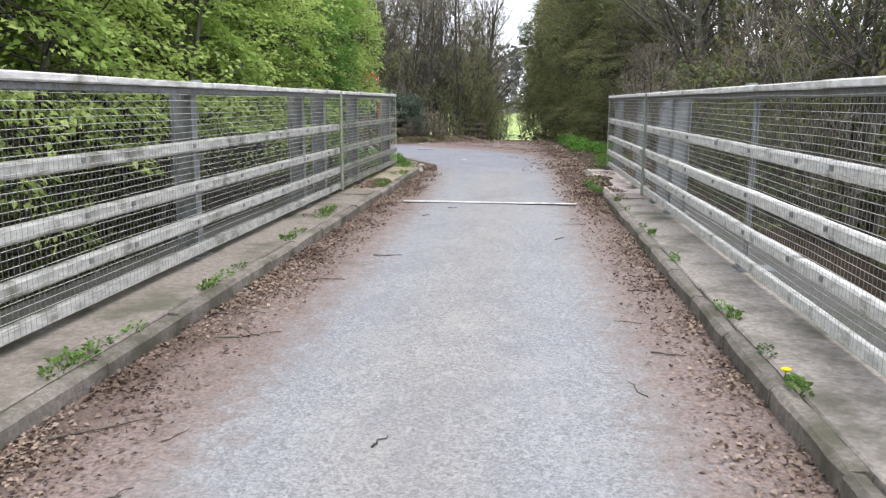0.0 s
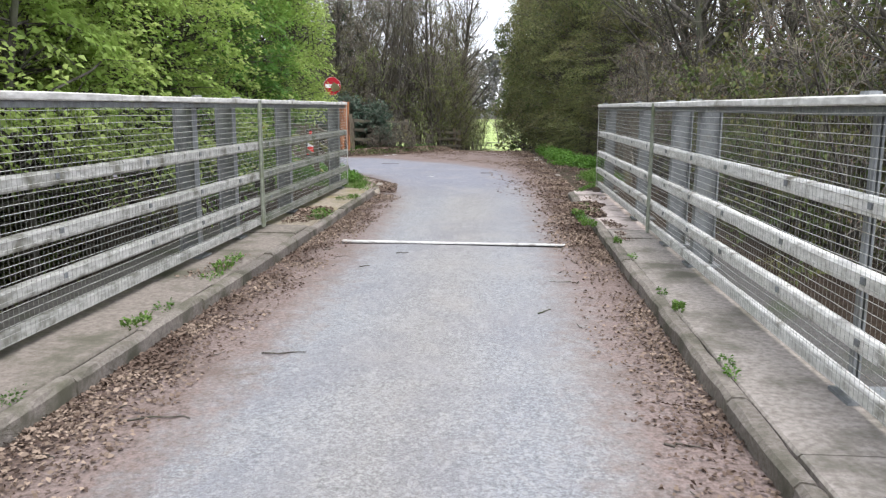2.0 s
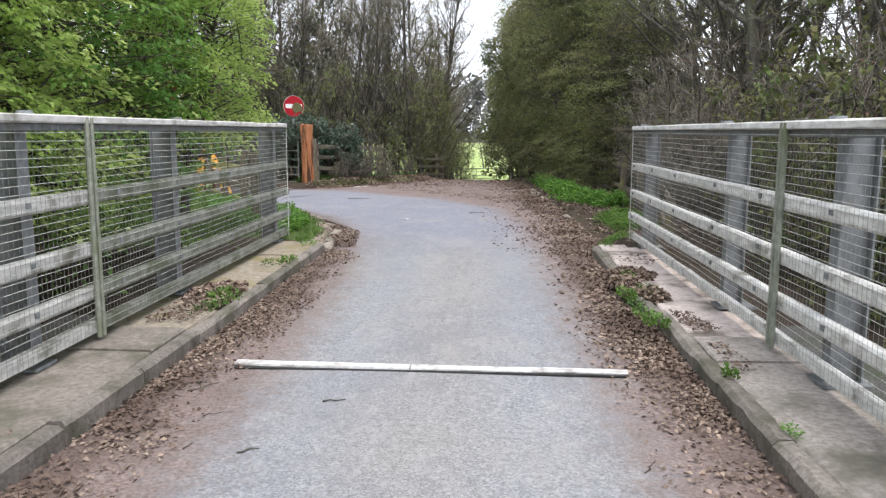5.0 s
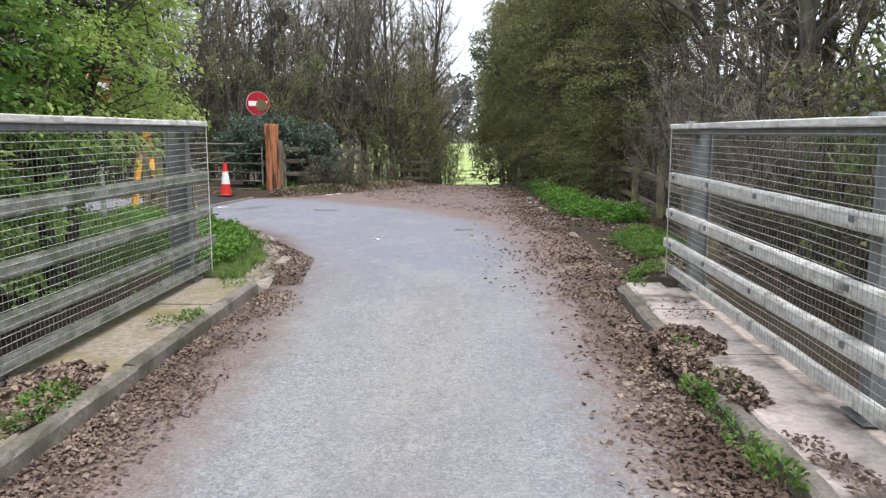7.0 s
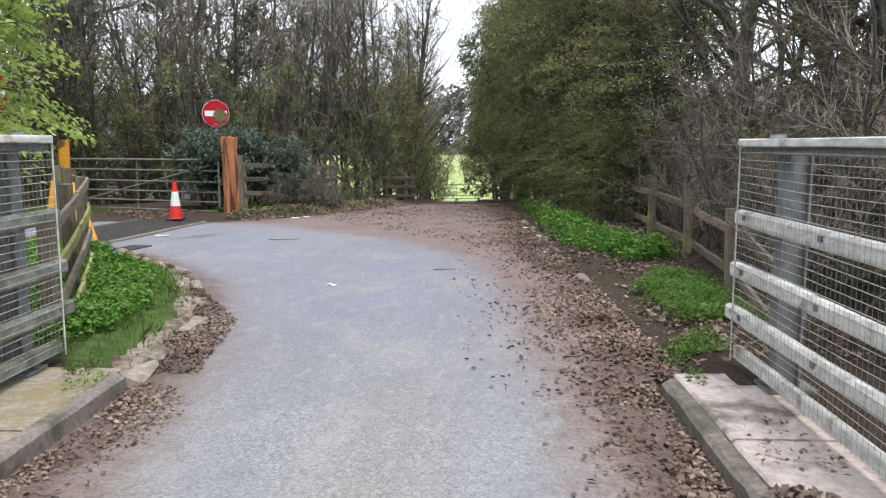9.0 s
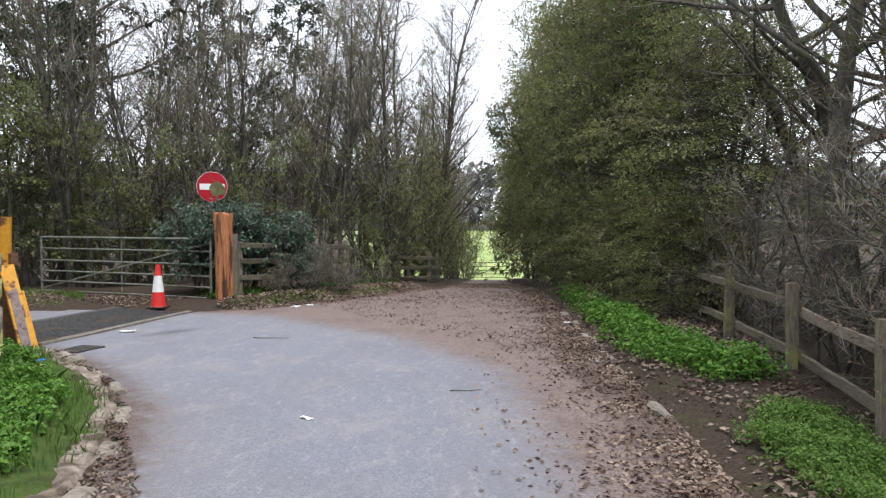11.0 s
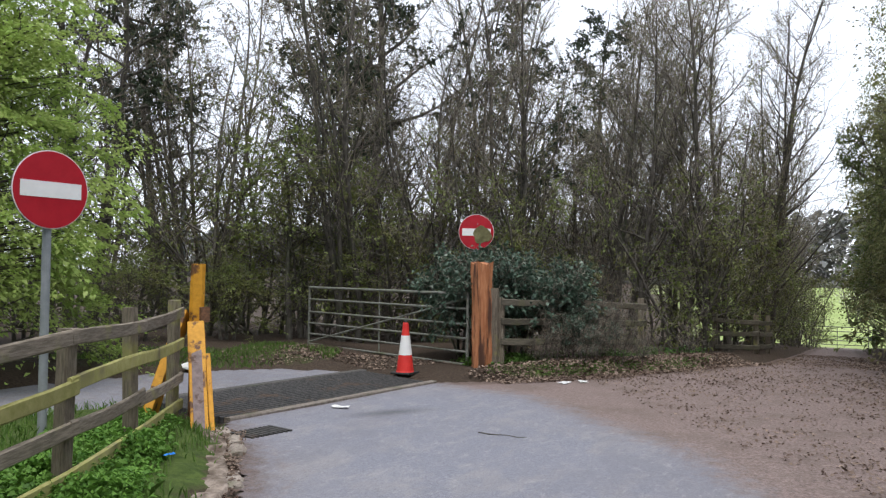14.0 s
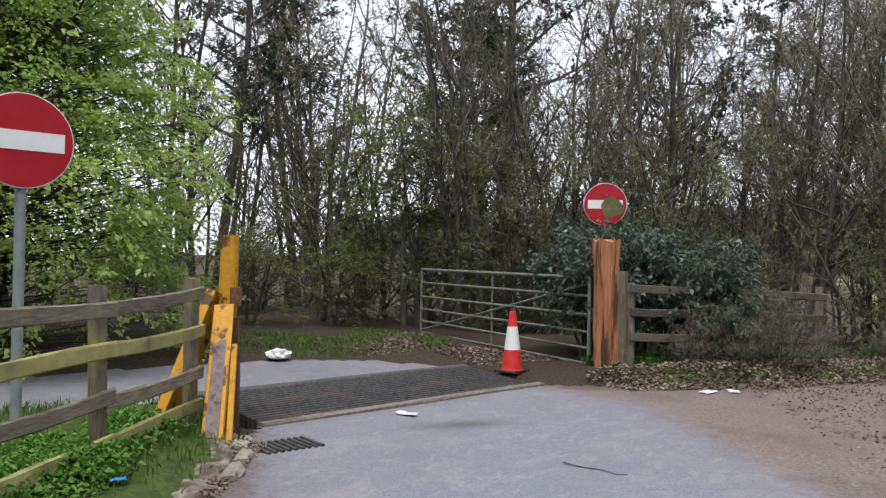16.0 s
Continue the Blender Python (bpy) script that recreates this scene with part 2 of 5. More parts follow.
M_REDWOOD = mottled("stripped_orange_wood", (0.30, 0.105, 0.045), (0.47, 0.21, 0.10), 9, 0.8, 0, (0.085, 0.04, 0.026), 3.5, (0.50, 0.60), 0.7, 0.012, stretch=(5, 5, 0.5), stain_stretch=(2.2, 2.2, 0.22))
M_GATE = mottled("dull_galvanised_tube", (0.13, 0.135, 0.118), (0.25, 0.255, 0.225), 16, 0.65, 0.2, (0.15, 0.16, 0.11), 2.5, (0.5, 0.7), 0.2)
M_GRID = mottled("dark_steel_bars", (0.04, 0.04, 0.042), (0.095, 0.092, 0.088), 18, 0.7, 0.3, (0.11, 0.08, 0.06), 2.0, (0.55, 0.7))
M_BARK = mottled("grey_brown_bark", (0.042, 0.037, 0.031), (0.135, 0.122, 0.104), 14, 0.95, 0, (0.085, 0.095, 0.055), 1.6, (0.5, 0.7), 0.8, 0.01, stretch=(1, 1, 0.3))
M_TWIG = mottled("brown_twigs", (0.14, 0.123, 0.10), (0.26, 0.232, 0.19), 6, 0.95, 0, bump=0.1)
M_TWIG_PALE = mottled("pale_grey_twigs", (0.13, 0.115, 0.10), (0.22, 0.195, 0.175), 6, 0.95, 0, bump=0.1)
M_LEAF_BRIGHT = leafy("bright_spring_leaves", (0.33, 0.44, 0.11), (0.50, 0.60, 0.21), (0.27, 0.39, 0.09), 0.5)
M_LEAF_FRESH = leafy("fresh_green_leaves", (0.13, 0.25, 0.045), (0.24, 0.38, 0.085), (0.10, 0.21, 0.045), 0.45)
M_LEAF_HAW = leafy("young_hawthorn_leaves", (0.125, 0.155, 0.055), (0.28, 0.305, 0.12), (0.20, 0.19, 0.09), 0.45)
M_LEAF_OLIVE = leafy("fresh_olive_leaves", (0.13, 0.175, 0.045), (0.22, 0.27, 0.08), (0.15, 0.15, 0.055), 0.35)
M_MOSSY = mottled("mossy_grey_steel", (0.19, 0.205, 0.16), (0.32, 0.335, 0.275), 20, 0.75, 0.1, (0.15, 0.17, 0.10), 5, (0.5, 0.7))
M_SLAB = mottled("lichen_stained_old_slab", (0.20, 0.17, 0.13), (0.36, 0.31, 0.25), 22, 0.92, 0, (0.22, 0.185, 0.095), 2.2, (0.47, 0.68), 0.6, 0.012)
M_LEAF_MID = leafy("mid_green_leaves", (0.06, 0.13, 0.025), (0.11, 0.20, 0.045), (0.045, 0.10, 0.025), 0.35)
M_LEAF_BUD = leafy("young_olive_buds", (0.11, 0.14, 0.035), (0.19, 0.22, 0.06), (0.13, 0.10, 0.05), 0.35)
M_LEAF_DARK = leafy("dark_evergreen_leaves", (0.062, 0.098, 0.028), (0.15, 0.20, 0.062), (0.17, 0.165, 0.06), 0.3, 0.5)
M_LEAF_BLUE = leafy("blue_green_ivy_leaves", (0.04, 0.075, 0.05), (0.10, 0.15, 0.11), None, 0.15, 0.32)
M_LEAF_PINE = leafy("pine_needles", (0.028, 0.045, 0.025), (0.055, 0.075, 0.04), None, 0.1, 0.6)
M_LEAF_BROWN = leafy("reddish_brown_buds", (0.16, 0.085, 0.06), (0.24, 0.13, 0.09), None, 0.2)
M_GRASS = leafy("grass_blades", (0.075, 0.155, 0.03), (0.16, 0.26, 0.06), None, 0.35)
M_NETTLE = leafy("nettle_leaves", (0.07, 0.17, 0.025), (0.16, 0.31, 0.055), None, 0.3)
M_LITTER = leafy("dead_leaves", (0.075, 0.05, 0.04), (0.36, 0.275, 0.215), (0.12, 0.082, 0.064), 0.05, 0.85)
M_RED = mottled("red_sign_face", (0.36, 0.009, 0.02), (0.42, 0.014, 0.026), 8, 0.4, 0, bump=0.05)
M_WHITE = mottled("white_sign_face", (0.74, 0.74, 0.73), (0.80, 0.80, 0.79), 8, 0.5, 0, (0.62, 0.61, 0.57), 5, (0.6, 0.75), bump=0.05)
M_MUD = mottled("olive_mud_smear", (0.20, 0.19, 0.09), (0.29, 0.27, 0.14), 20, 0.9)
M_POLE = mottled("grey_painted_pole", (0.22, 0.24, 0.26), (0.29, 0.31, 0.33), 9, 0.5, 0.1, bump=0.1)
M_CONE_RED = mottled("cone_red_plastic", (0.60, 0.03, 0.028), (0.68, 0.048, 0.038), 9, 0.5, 0, bump=0.08)
M_PLASTIC = mottled("white_plastic_bag", (0.58, 0.58, 0.57), (0.72, 0.72, 0.72), 9, 0.4, 0, bump=0.4)
# Black of the rubber parts, and of the painted shade in the grid pit.
M_BLACK = mottled("black_rubber_and_pit_shade", (0.02, 0.02, 0.02), (0.045, 0.045, 0.045), 20, 0.85)
M_STRIP = mottled("pale_joint_metal", (0.48, 0.47, 0.46), (0.68, 0.67, 0.66), 20, 0.6, 0.1, (0.33, 0.30, 0.28), 6, (0.5, 0.7))
M_DANDELION = mottled("dandelion_yellow", (0.75, 0.55, 0.01), (0.8, 0.62, 0.02), 60, 0.7)
# Grey of the far trees, with the haze of distance in the colour.
M_HILL = mottled("far_woods_painted_haze", (0.15, 0.155, 0.15), (0.22, 0.22, 0.215), 0.2, 1.0)

# ---- mesh helpers ----
RNG = np.random.default_rng(7)


def fast_mesh(name, V, F):
    """A mesh from vertex and equal-sided face arrays."""
    V, F = np.asarray(V, np.float32).reshape(-1, 3), np.asarray(F, np.int32)
    me = bpy.data.meshes.new(name)
    n, k = F.shape
    me.vertices.add(len(V))
    me.vertices.foreach_set("co", V.ravel())
    me.loops.add(n * k)
    me.loops.foreach_set("vertex_index", F.ravel())
    me.polygons.add(n)
    me.polygons.foreach_set("loop_start", np.arange(0, n * k, k, dtype=np.int32))
    me.update(calc_edges=True)
    return me


def placed(name, me, material, parent=None, label=""):
    me.materials.append(material)
    ob = new(name, me)
    ob.parent = parent
    if label:
        ob["label"] = label
    return ob


def part(name, bm, material, parent, label="", smooth=False):
    """Links a bmesh as one mesh object under a thing or part."""
    me = bpy.data.meshes.new(name)
    bm.to_mesh(me)
    bm.free()
    if smooth:
        for p in me.polygons:
            p.use_smooth = True
    return placed(name, me, material, parent, label)


def thing(name, label, category, group="", kind="", at=None):
    ob = tagged(new(name), label, category, group, kind)
    if at:
        ob.location = at
    return ob


def bar(p0, p1, w, h, up=(0, 0, 1), bevel=0.006, bm=None, sag=0.0, cuts=1, rough=0.0):
    """A bevelled bar from p0 to p1: w across, h along up."""
    bm = bm or bmesh.new()
    p0, p1 = Vector(p0), Vector(p1)
    d = (p1 - p0)
    f = d.normalized()
    u = Vector(up)
    s = f.cross(u).normalized()
    u = s.cross(f).normalized()
    rings = []
    rnd = random.Random(int(abs(p0.x * 913 + p0.y * 377 + p0.z * 151 + p1.y * 77)))
    b = min(bevel, w * 0.3, h * 0.3)
    for i in range(cuts + 1):
        t = i / cuts
        c = p0 + d * t - Vector((0, 0, sag * 4 * t * (1 - t)))
        ring = []
        for a, e in ((-1, -1), (1, -1), (1, 1), (-1, 1)):
            for q in ((0, 1), (1, 0)) if (a * e > 0) else ((1, 0), (0, 1)):
                j = rnd.uniform(-rough, rough)
                ring.append(bm.verts.new(c + s * (a * (w / 2 - b * q[0]) + j) + u * (e * (h / 2 - b * q[1]) + j)))
        rings.append(ring)
    for r0, r1 in zip(rings, rings[1:]):
        for i in range(8):
            bm.faces.new((r0[i], r0[(i + 1) % 8], r1[(i + 1) % 8], r1[i]))
    bm.faces.new(rings[0][::-1])
    bm.faces.new(rings[-1])
    bmesh.ops.recalc_face_normals(bm, faces=bm.faces)
    return bm


def tube(p0, p1, r, r1=None, n=12, bm=None):
    bm = bm or bmesh.new()
    p0, p1 = Vector(p0), Vector(p1)
    m = Matrix.Translation((p0 + p1) / 2) @ (p1 - p0).to_track_quat("Z", "Y").to_matrix().to_4x4()
    bmesh.ops.create_cone(bm, cap_ends=True, segments=n, radius1=r, radius2=r if r1 is None else r1, depth=(p1 - p0).length, matrix=m)
    return bm


def lathe(profile, n=24, at=(0, 0, 0)):
    """A body turned about z from (radius, height) pairs."""
    bm = bmesh.new()
    rings = [[bm.verts.new((at[0] + r * math.cos(2 * math.pi * i / n), at[1] + r * math.sin(2 * math.pi * i / n), at[2] + z)) for i in range(n)]
             for r, z in profile]
    for a, b in zip(rings, rings[1:]):
        for i in range(n):
            bm.faces.new((a[i], a[(i + 1) % n], b[(i + 1) % n], b[i]))
    bm.faces.new(rings[0][::-1])
    bm.faces.new(rings[-1])
    return bm


def tubes_mesh(name, paths):
    """Many tapered branches in one mesh: each path is points, radii and a number of sides."""
    V, F, n0 = [], [], 0
    for P, R, k in paths:
        m = len(P)
        T = np.gradient(P, axis=0)
        T /= np.linalg.norm(T, axis=1)[:, None] + 1e-9
        A = np.cross(T, [0.31, 0.17, 0.93])
        A /= np.linalg.norm(A, axis=1)[:, None] + 1e-9
        B = np.cross(T, A)
        ang = np.arange(k) * 2 * np.pi / k
        ring = P[:, None] + R[:, None, None] * (np.cos(ang)[None, :, None] * A[:, None] + np.sin(ang)[None, :, None] * B[:, None])
        V.append(ring.reshape(-1, 3))
        i, j = np.meshgrid(np.arange(m - 1), np.arange(k), indexing="ij")
        q = np.stack([i * k + j, i * k + (j + 1) % k, (i + 1) * k + (j + 1) % k, (i + 1) * k + j], -1).reshape(-1, 4) + n0
        F.append(q)
        n0 += m * k
    me = fast_mesh(name, np.concatenate(V), np.concatenate(F))
    me.polygons.foreach_set("use_smooth", np.ones(len(me.polygons), dtype=bool))
    return me


def leaves_mesh(name, C, D, size, rng, width=0.55, droop=0.25):
    """Pointed, slightly folded leaves at C along D: two triangles each."""
    n = len(C)
    D = D / (np.linalg.norm(D, axis=1)[:, None] + 1e-9)
    W = np.cross(D, rng.normal(size=(n, 3)) * 0.55 + np.array([0, 0, 1.0]))
    W /= np.linalg.norm(W, axis=1)[:, None] + 1e-9
    N = np.cross(W, D)
    s = (size * rng.uniform(0.6, 1.35, n))[:, None]
    a = C
    b = C + D * s * 0.5 + W * s * width / 2 + N * s * 0.12
    c = C + D * s - np.array([0, 0, 1]) * s * droop
    d = C + D * s * 0.5 - W * s * width / 2 + N * s * 0.12
    V = np.stack([a, b, c, d], 1).reshape(-1, 3)
    return fast_mesh(name, V, np.arange(4 * n).reshape(-1, 4))


def twigs_mesh(name, paths, rng):
    """Fine tapering twigs: a three-sided spike each."""
    A = np.array([p[0][0] for p in paths])
    B = np.array([p[0][-1] for p in paths])
    T = B - A
    T /= np.linalg.norm(T, axis=1)[:, None] + 1e-9
    U = np.cross(T, rng.normal(size=T.shape))
    U /= np.linalg.norm(U, axis=1)[:, None] + 1e-9
    W = np.cross(T, U)
    r = 0.0052
    V = np.stack([A + U * r, A - U * r * 0.5 + W * r * 0.87, A - U * r * 0.5 - W * r * 0.87, B], 1).reshape(-1, 3)
    n = np.arange(len(A))[:, None, None] * 4
    F = (n + np.array([[0, 1, 3], [1, 2, 3], [2, 0, 3]])[None]).reshape(-1, 3)
    return fast_mesh(name, V, F)


def smooth01(t):
    t = np.clip(t, 0, 1)
    return t * t * (3 - 2 * t)


def inside(X, Y, poly):
    """Which of the points lie in the polygon."""
    res = np.zeros(X.shape, bool)
    n = len(poly)
    for i in range(n):
        (x0, y0), (x1, y1) = poly[i], poly[(i + 1) % n]
        c = (y0 > Y) != (y1 > Y)
        xs = (x1 - x0) * (Y - y0) / ((y1 - y0) or 1e-9) + x0
        res ^= c & (X < xs)
    return res


def edge_distance(X, Y, poly, closed=True):
    best = np.full(X.shape, 1e9)
    n = len(poly)
    for i in range(n if closed else n - 1):
        (x0, y0), (x1, y1) = poly[i], poly[(i + 1) % n]
        dx, dy = x1 - x0, y1 - y0
        t = np.clip(((X - x0) * dx + (Y - y0) * dy) / (dx * dx + dy * dy + 1e-12), 0, 1)
        best = np.minimum(best, np.hypot(X - x0 - t * dx, Y - y0 - t * dy))
    return best


# ---- the plan ----
KERB_L, KERB_R = -2.22, 1.24
FENCE_L, FENCE_R = -2.80, 1.78
END = 16.9
BACK = -9.0
KERB_CURVE = [(-2.22, 16.7), (-2.36, 17.6), (-2.45, 18.7), (-2.80, 19.7), (-3.25, 20.75), (-4.0, 21.9), (-5.0, 22.95), (-5.75, 23.55)]
GRID_NEAR = [(-5.97, 23.85), (-5.46, 27.4)]
GRID_FAR = [(-7.55, 24.25), (-6.95, 27.95)]
ROAD = [(KERB_L, BACK)] + KERB_CURVE + GRID_NEAR + [(-4.6, 28.1), (-3.5, 29.5), (-2.5, 31.2), (-1.6, 34), (-1.55, 40), (-1.6, 61), (0.2, 61), (0.55, 40),
        (1.0, 31), (1.15, 25.5), (1.22, 22.5), (1.42, 20.5), (1.5, 18), (KERB_R, 16.8), (KERB_R, BACK)]
ASPHALT = [(-1.5, BACK), (-1.4, 3), (-1.45, 12), (-1.6, 15), (-1.95, 17.8), (-2.45, 19.6), (-2.95, 20.8), (-4.35, 22.6), (-5.6, 23.6)] + GRID_NEAR + \
    [(-3.8, 27.0), (-1.4, 24.8), (0.05, 22.5), (0.42, 19.2), (0.5, 17), (0.55, 14), (0.62, 9), (0.68, 3), (0.68, BACK)]
LANE = [(-7.55, 24.2), (-6.9, 28.0), (-8.2, 27.6), (-9.2, 26.6), (-9.8, 25.2), (-10.4, 22), (-11.6, 16), (-14, 8), (-11.2, 8), (-9.2, 16), (-8.2, 22)]


def track_z(y):
    """The road's own height along the walk: level, then falling to the field."""
    t = np.clip(np.asarray(y, float) - 29.0, 0, None)
    return np.where(t < 6, -0.07 * t * t / 12, -0.07 * (t - 3)).clip(-2.1)


def ground_z(X, Y):
    X, Y = np.asarray(X, float), np.asarray(Y, float)
    z = track_z(Y) - 0.04
    d = edge_distance(X, Y, ROAD)
    out = ~inside(X, Y, ROAD)
    lane = inside(X, Y, LANE)
    dl = np.where(lane, 0, edge_distance(X, Y, LANE))
    dl = np.minimum(dl, 0.5 * edge_distance(X, Y, [GRID_NEAR[0], GRID_NEAR[1], GRID_FAR[1], GRID_FAR[0]]))
    pit = inside(X, Y, [GRID_NEAR[0], GRID_NEAR[1], GRID_FAR[1], GRID_FAR[0]])
    rise = 0.16 * smooth01(d / 0.45) * smooth01(dl / 0.6) * (Y > 16.5) * (Y < 60)
    lump = np.zeros(X.shape)
    it = np.nditer([X, Y, lump], op_flags=[["readonly"], ["readonly"], ["writeonly"]])
    for x, y, o in it:
        o[...] = noise.noise(Vector((float(x) * 0.6, float(y) * 0.6, 3.1)))
    z = z + np.where(out & ~lane, rise + 0.07 * lump * smooth01(d / 1.0) * smooth01(dl / 0.8), 0)
    z = np.where(lane, -0.06, z)
    z = np.where(pit, -0.45, z)
    cut = smooth01((12.6 - Y) / 3.2) * smooth01((Y + 12.6) / 3.2)
    side = np.maximum(smooth01((X - 2.3) / 6), smooth01((-3.3 - X) / 7) * smooth01((20 - Y) / 5))
    z = z - 4.6 * cut - 1.6 * side * smooth01((24 - Y) / 8) * (1 - cut)
    return z


def axis(parts):
    return np.concatenate([np.arange(a, b, s) for a, b, s in parts])


def sheet(name, xs, ys, zf, keep=None):
    X, Y = np.meshgrid(xs, ys)
    Z = zf(X, Y)
    nx, ny = len(xs), len(ys)
    i, j = np.meshgrid(np.arange(ny - 1), np.arange(nx - 1), indexing="ij")
    F = np.stack([i * nx + j, i * nx + j + 1, (i + 1) * nx + j + 1, (i + 1) * nx + j], -1).reshape(-1, 4)
    if keep is not None:
        cx, cy = (X[:-1, :-1] + X[1:, 1:]).ravel() / 2, (Y[:-1, :-1] + Y[1:, 1:]).ravel() / 2
        F = F[keep(cx, cy)]
    V = np.stack([X, Y, Z], -1).reshape(-1, 3)
    used = np.unique(F)
    remap = np.zeros(len(V), np.int64)
    remap[used] = np.arange(len(used))
    return fast_mesh(name, V[used], remap[F]), V[used]


def attribute(me, name, values):
    me.attributes.new(name, "FLOAT", "POINT").data.foreach_set("value", np.asarray(values, np.float32))


# ---- ground and road ----
gx = axis([(-600, -100, 60), (-100, -30, 8), (-30, -13, 1.2), (-13, 5, 0.3), (5, 20, 1.2), (20, 100, 8), (100, 661, 60)])
gy = axis([(-300, -60, 40), (-60, -14, 3), (-14, 9, 0.7), (9, 36, 0.3), (36, 64, 0.8), (64, 120, 4), (120, 400, 15), (400, 900, 50)])
me, V = sheet("ground", gx, gy, ground_z)
gX, gY = V[:, 0], V[:, 1]
GRASS_L = [(-2.4, 17), (-2.5, 18.7), (-3.3, 20.8), (-5.8, 23.6), (-8.0, 24.0), (-8.2, 20), (-6, 17)]
grass = np.where(inside(gX, gY, GRASS_L), 0.75, 0.0)
grass = np.maximum(grass, np.where(inside(gX, gY, [(1.4, 17.5), (3.0, 17.5), (2.6, 32), (1.6, 40), (1.0, 40), (1.1, 25)]), 0.36, 0))
grass = np.maximum(grass, np.where(inside(gX, gY, [(-4.8, 28.2), (-5.2, 29.2), (-3.4, 32), (-2.2, 34), (-2.3, 31.2), (-3.6, 29.4)]), 0.55, 0))
grass = np.maximum(grass, np.where(inside(gX, gY, [(-7.8, 28.2), (-10.5, 25.2), (-12, 26), (-10.2, 29.0), (-8.4, 29.3)]), 0.42, 0))
attribute(me, "grass", grass)
attribute(me, "field", smooth01((gY - 58) / 4) * (gY > 50) * (gY < 262) * (np.abs(gX + 0.6) < 6 + 0.22 * (gY - 58)))
tagged(placed("ground", me, M_GROUND), "dark leaf-strewn soil with grass and a far green field", "ground", kind="structure")

rx, ry = axis([(-6.2, 1.7, 0.09)]), axis([(BACK, 1, 0.5), (1, 36, 0.11), (36, 61.5, 0.5)])


def road_z(X, Y):
    return track_z(Y) + 0.012 * smooth01(1 - np.abs(X + 0.45) / 2.0) + 0.006 * np.sin(X * 2.1 + Y * 0.9) * np.sin(Y * 1.3)


me, V = sheet("road", rx, ry, road_z, lambda x, y: inside(x, y, ROAD))
vx, vy = V[:, 0], V[:, 1]
da = edge_distance(vx, vy, ASPHALT) * np.where(inside(vx, vy, ASPHALT), -1, 1)
attribute(me, "dirt", 0.5 + np.clip(da / 0.95, -1.0, 0.9))
lanes = np.exp(-((vx + 1.15) / 0.42) ** 2) + np.exp(-((vx - 0.22) / 0.38) ** 2)
attribute(me, "wheel", np.clip(np.where(vy < 17, lanes, 0.75 * smooth01(-da / 1.0)), 0, 1))
dr = edge_distance(vx, vy, ROAD)
attribute(me, "mulch", np.where(vx > 0, 1.0 * np.exp(-(dr / 0.5) ** 2) * (0.35 + 0.65 * smooth01((vy - 8) / 5)), 0.9 * np.exp(-(dr / 0.34) ** 2)))
attribute(me, "fresh", smooth01((vy - 15.5) / 4))
attribute(me, "patch", np.exp(-(((vx + 4.7) * 0.82 - (vy - 25.1) * 0.57) / 0.16) ** 2 - (((vx + 4.7) * 0.57 + (vy - 25.1) * 0.82) / 0.42) ** 2))
tagged(placed("road", me, M_ROAD), "worn pale grey asphalt track with dirt along its edges", "road", kind="structure")

me, V = sheet("lane", axis([(-14.2, -6.6, 0.2)]), axis([(8, 28.2, 0.2)]), lambda X, Y: 0 * X - 0.02 - 0.35 * smooth01((22 - Y) / 8), lambda x, y: inside(x, y, LANE))
for nm, val in (("dirt", 0.3), ("wheel", 0.3), ("patch", 0.0), ("fresh", 1.0), ("mulch", 0.0)):
    attribute(me, nm, np.full(len(V), val))
tagged(placed("lane", me, M_ROAD), "narrow grey asphalt lane beyond the cattle grid", "road", kind="structure")

# ---- bridge deck, footways and kerbs ----
deck = tagged(new("bridge_deck"), "grey concrete bridge deck with edge beams on abutments", "bridge", kind="structure")
part("slab", bar((-0.5, BACK, -0.30), (-0.5, 12.6, -0.30), 6.3, 0.5, bm=None), M_DARKCONC, deck)
part("edge_beam", bar((-3.28, BACK, -0.22), (-3.28, 12.6, -0.22), 0.5, 0.62), M_DARKCONC, deck)
part("edge_beam", bar((2.28, BACK, -0.22), (2.28, 12.6, -0.22), 0.5, 0.62), M_DARKCONC, deck)
part("abutment", bar((-3.5, 12.1, -2.7), (2.5, 12.1, -2.7), 0.8, 4.2), M_DARKCONC, deck)
part("abutment", bar((-3.5, -8.6, -2.7), (2.5, -8.6, -2.7), 0.8, 4.2), M_DARKCONC, deck)


def footway(name, x0, x1, label):
    ob = tagged(new(name), label, "pavement", kind="structure")
    ys = [BACK, -5.2, -1.5, 2.25, 5.9, 8.85, 11.5, 12.1, 14.3, 15.6, 16.75]
    for i, (a, b) in enumerate(zip(ys, ys[1:])):
        dz = 0.006 * math.sin(i * 2.3) - (0.015 if a > 12 else 0)
        part("slab", bar(((x0 + x1) / 2, a + 0.008, 0.03 + dz), ((x0 + x1) / 2, b - 0.008, 0.03 + dz), abs(x1 - x0), 0.19, bevel=0.012, cuts=4, rough=0.004), (M_SLAB if x0 < 0 else M_SLAB_PINK) if a > 11.9 else M_CONCRETE if x0 < 0 else M_CONC_EAST, ob)
    return ob


footway("footway_west", -2.33, -2.98, "narrow stained concrete footway beside the parapet")
footway("footway_east", 1.35, 1.96, "narrow stained concrete footway beside the parapet")


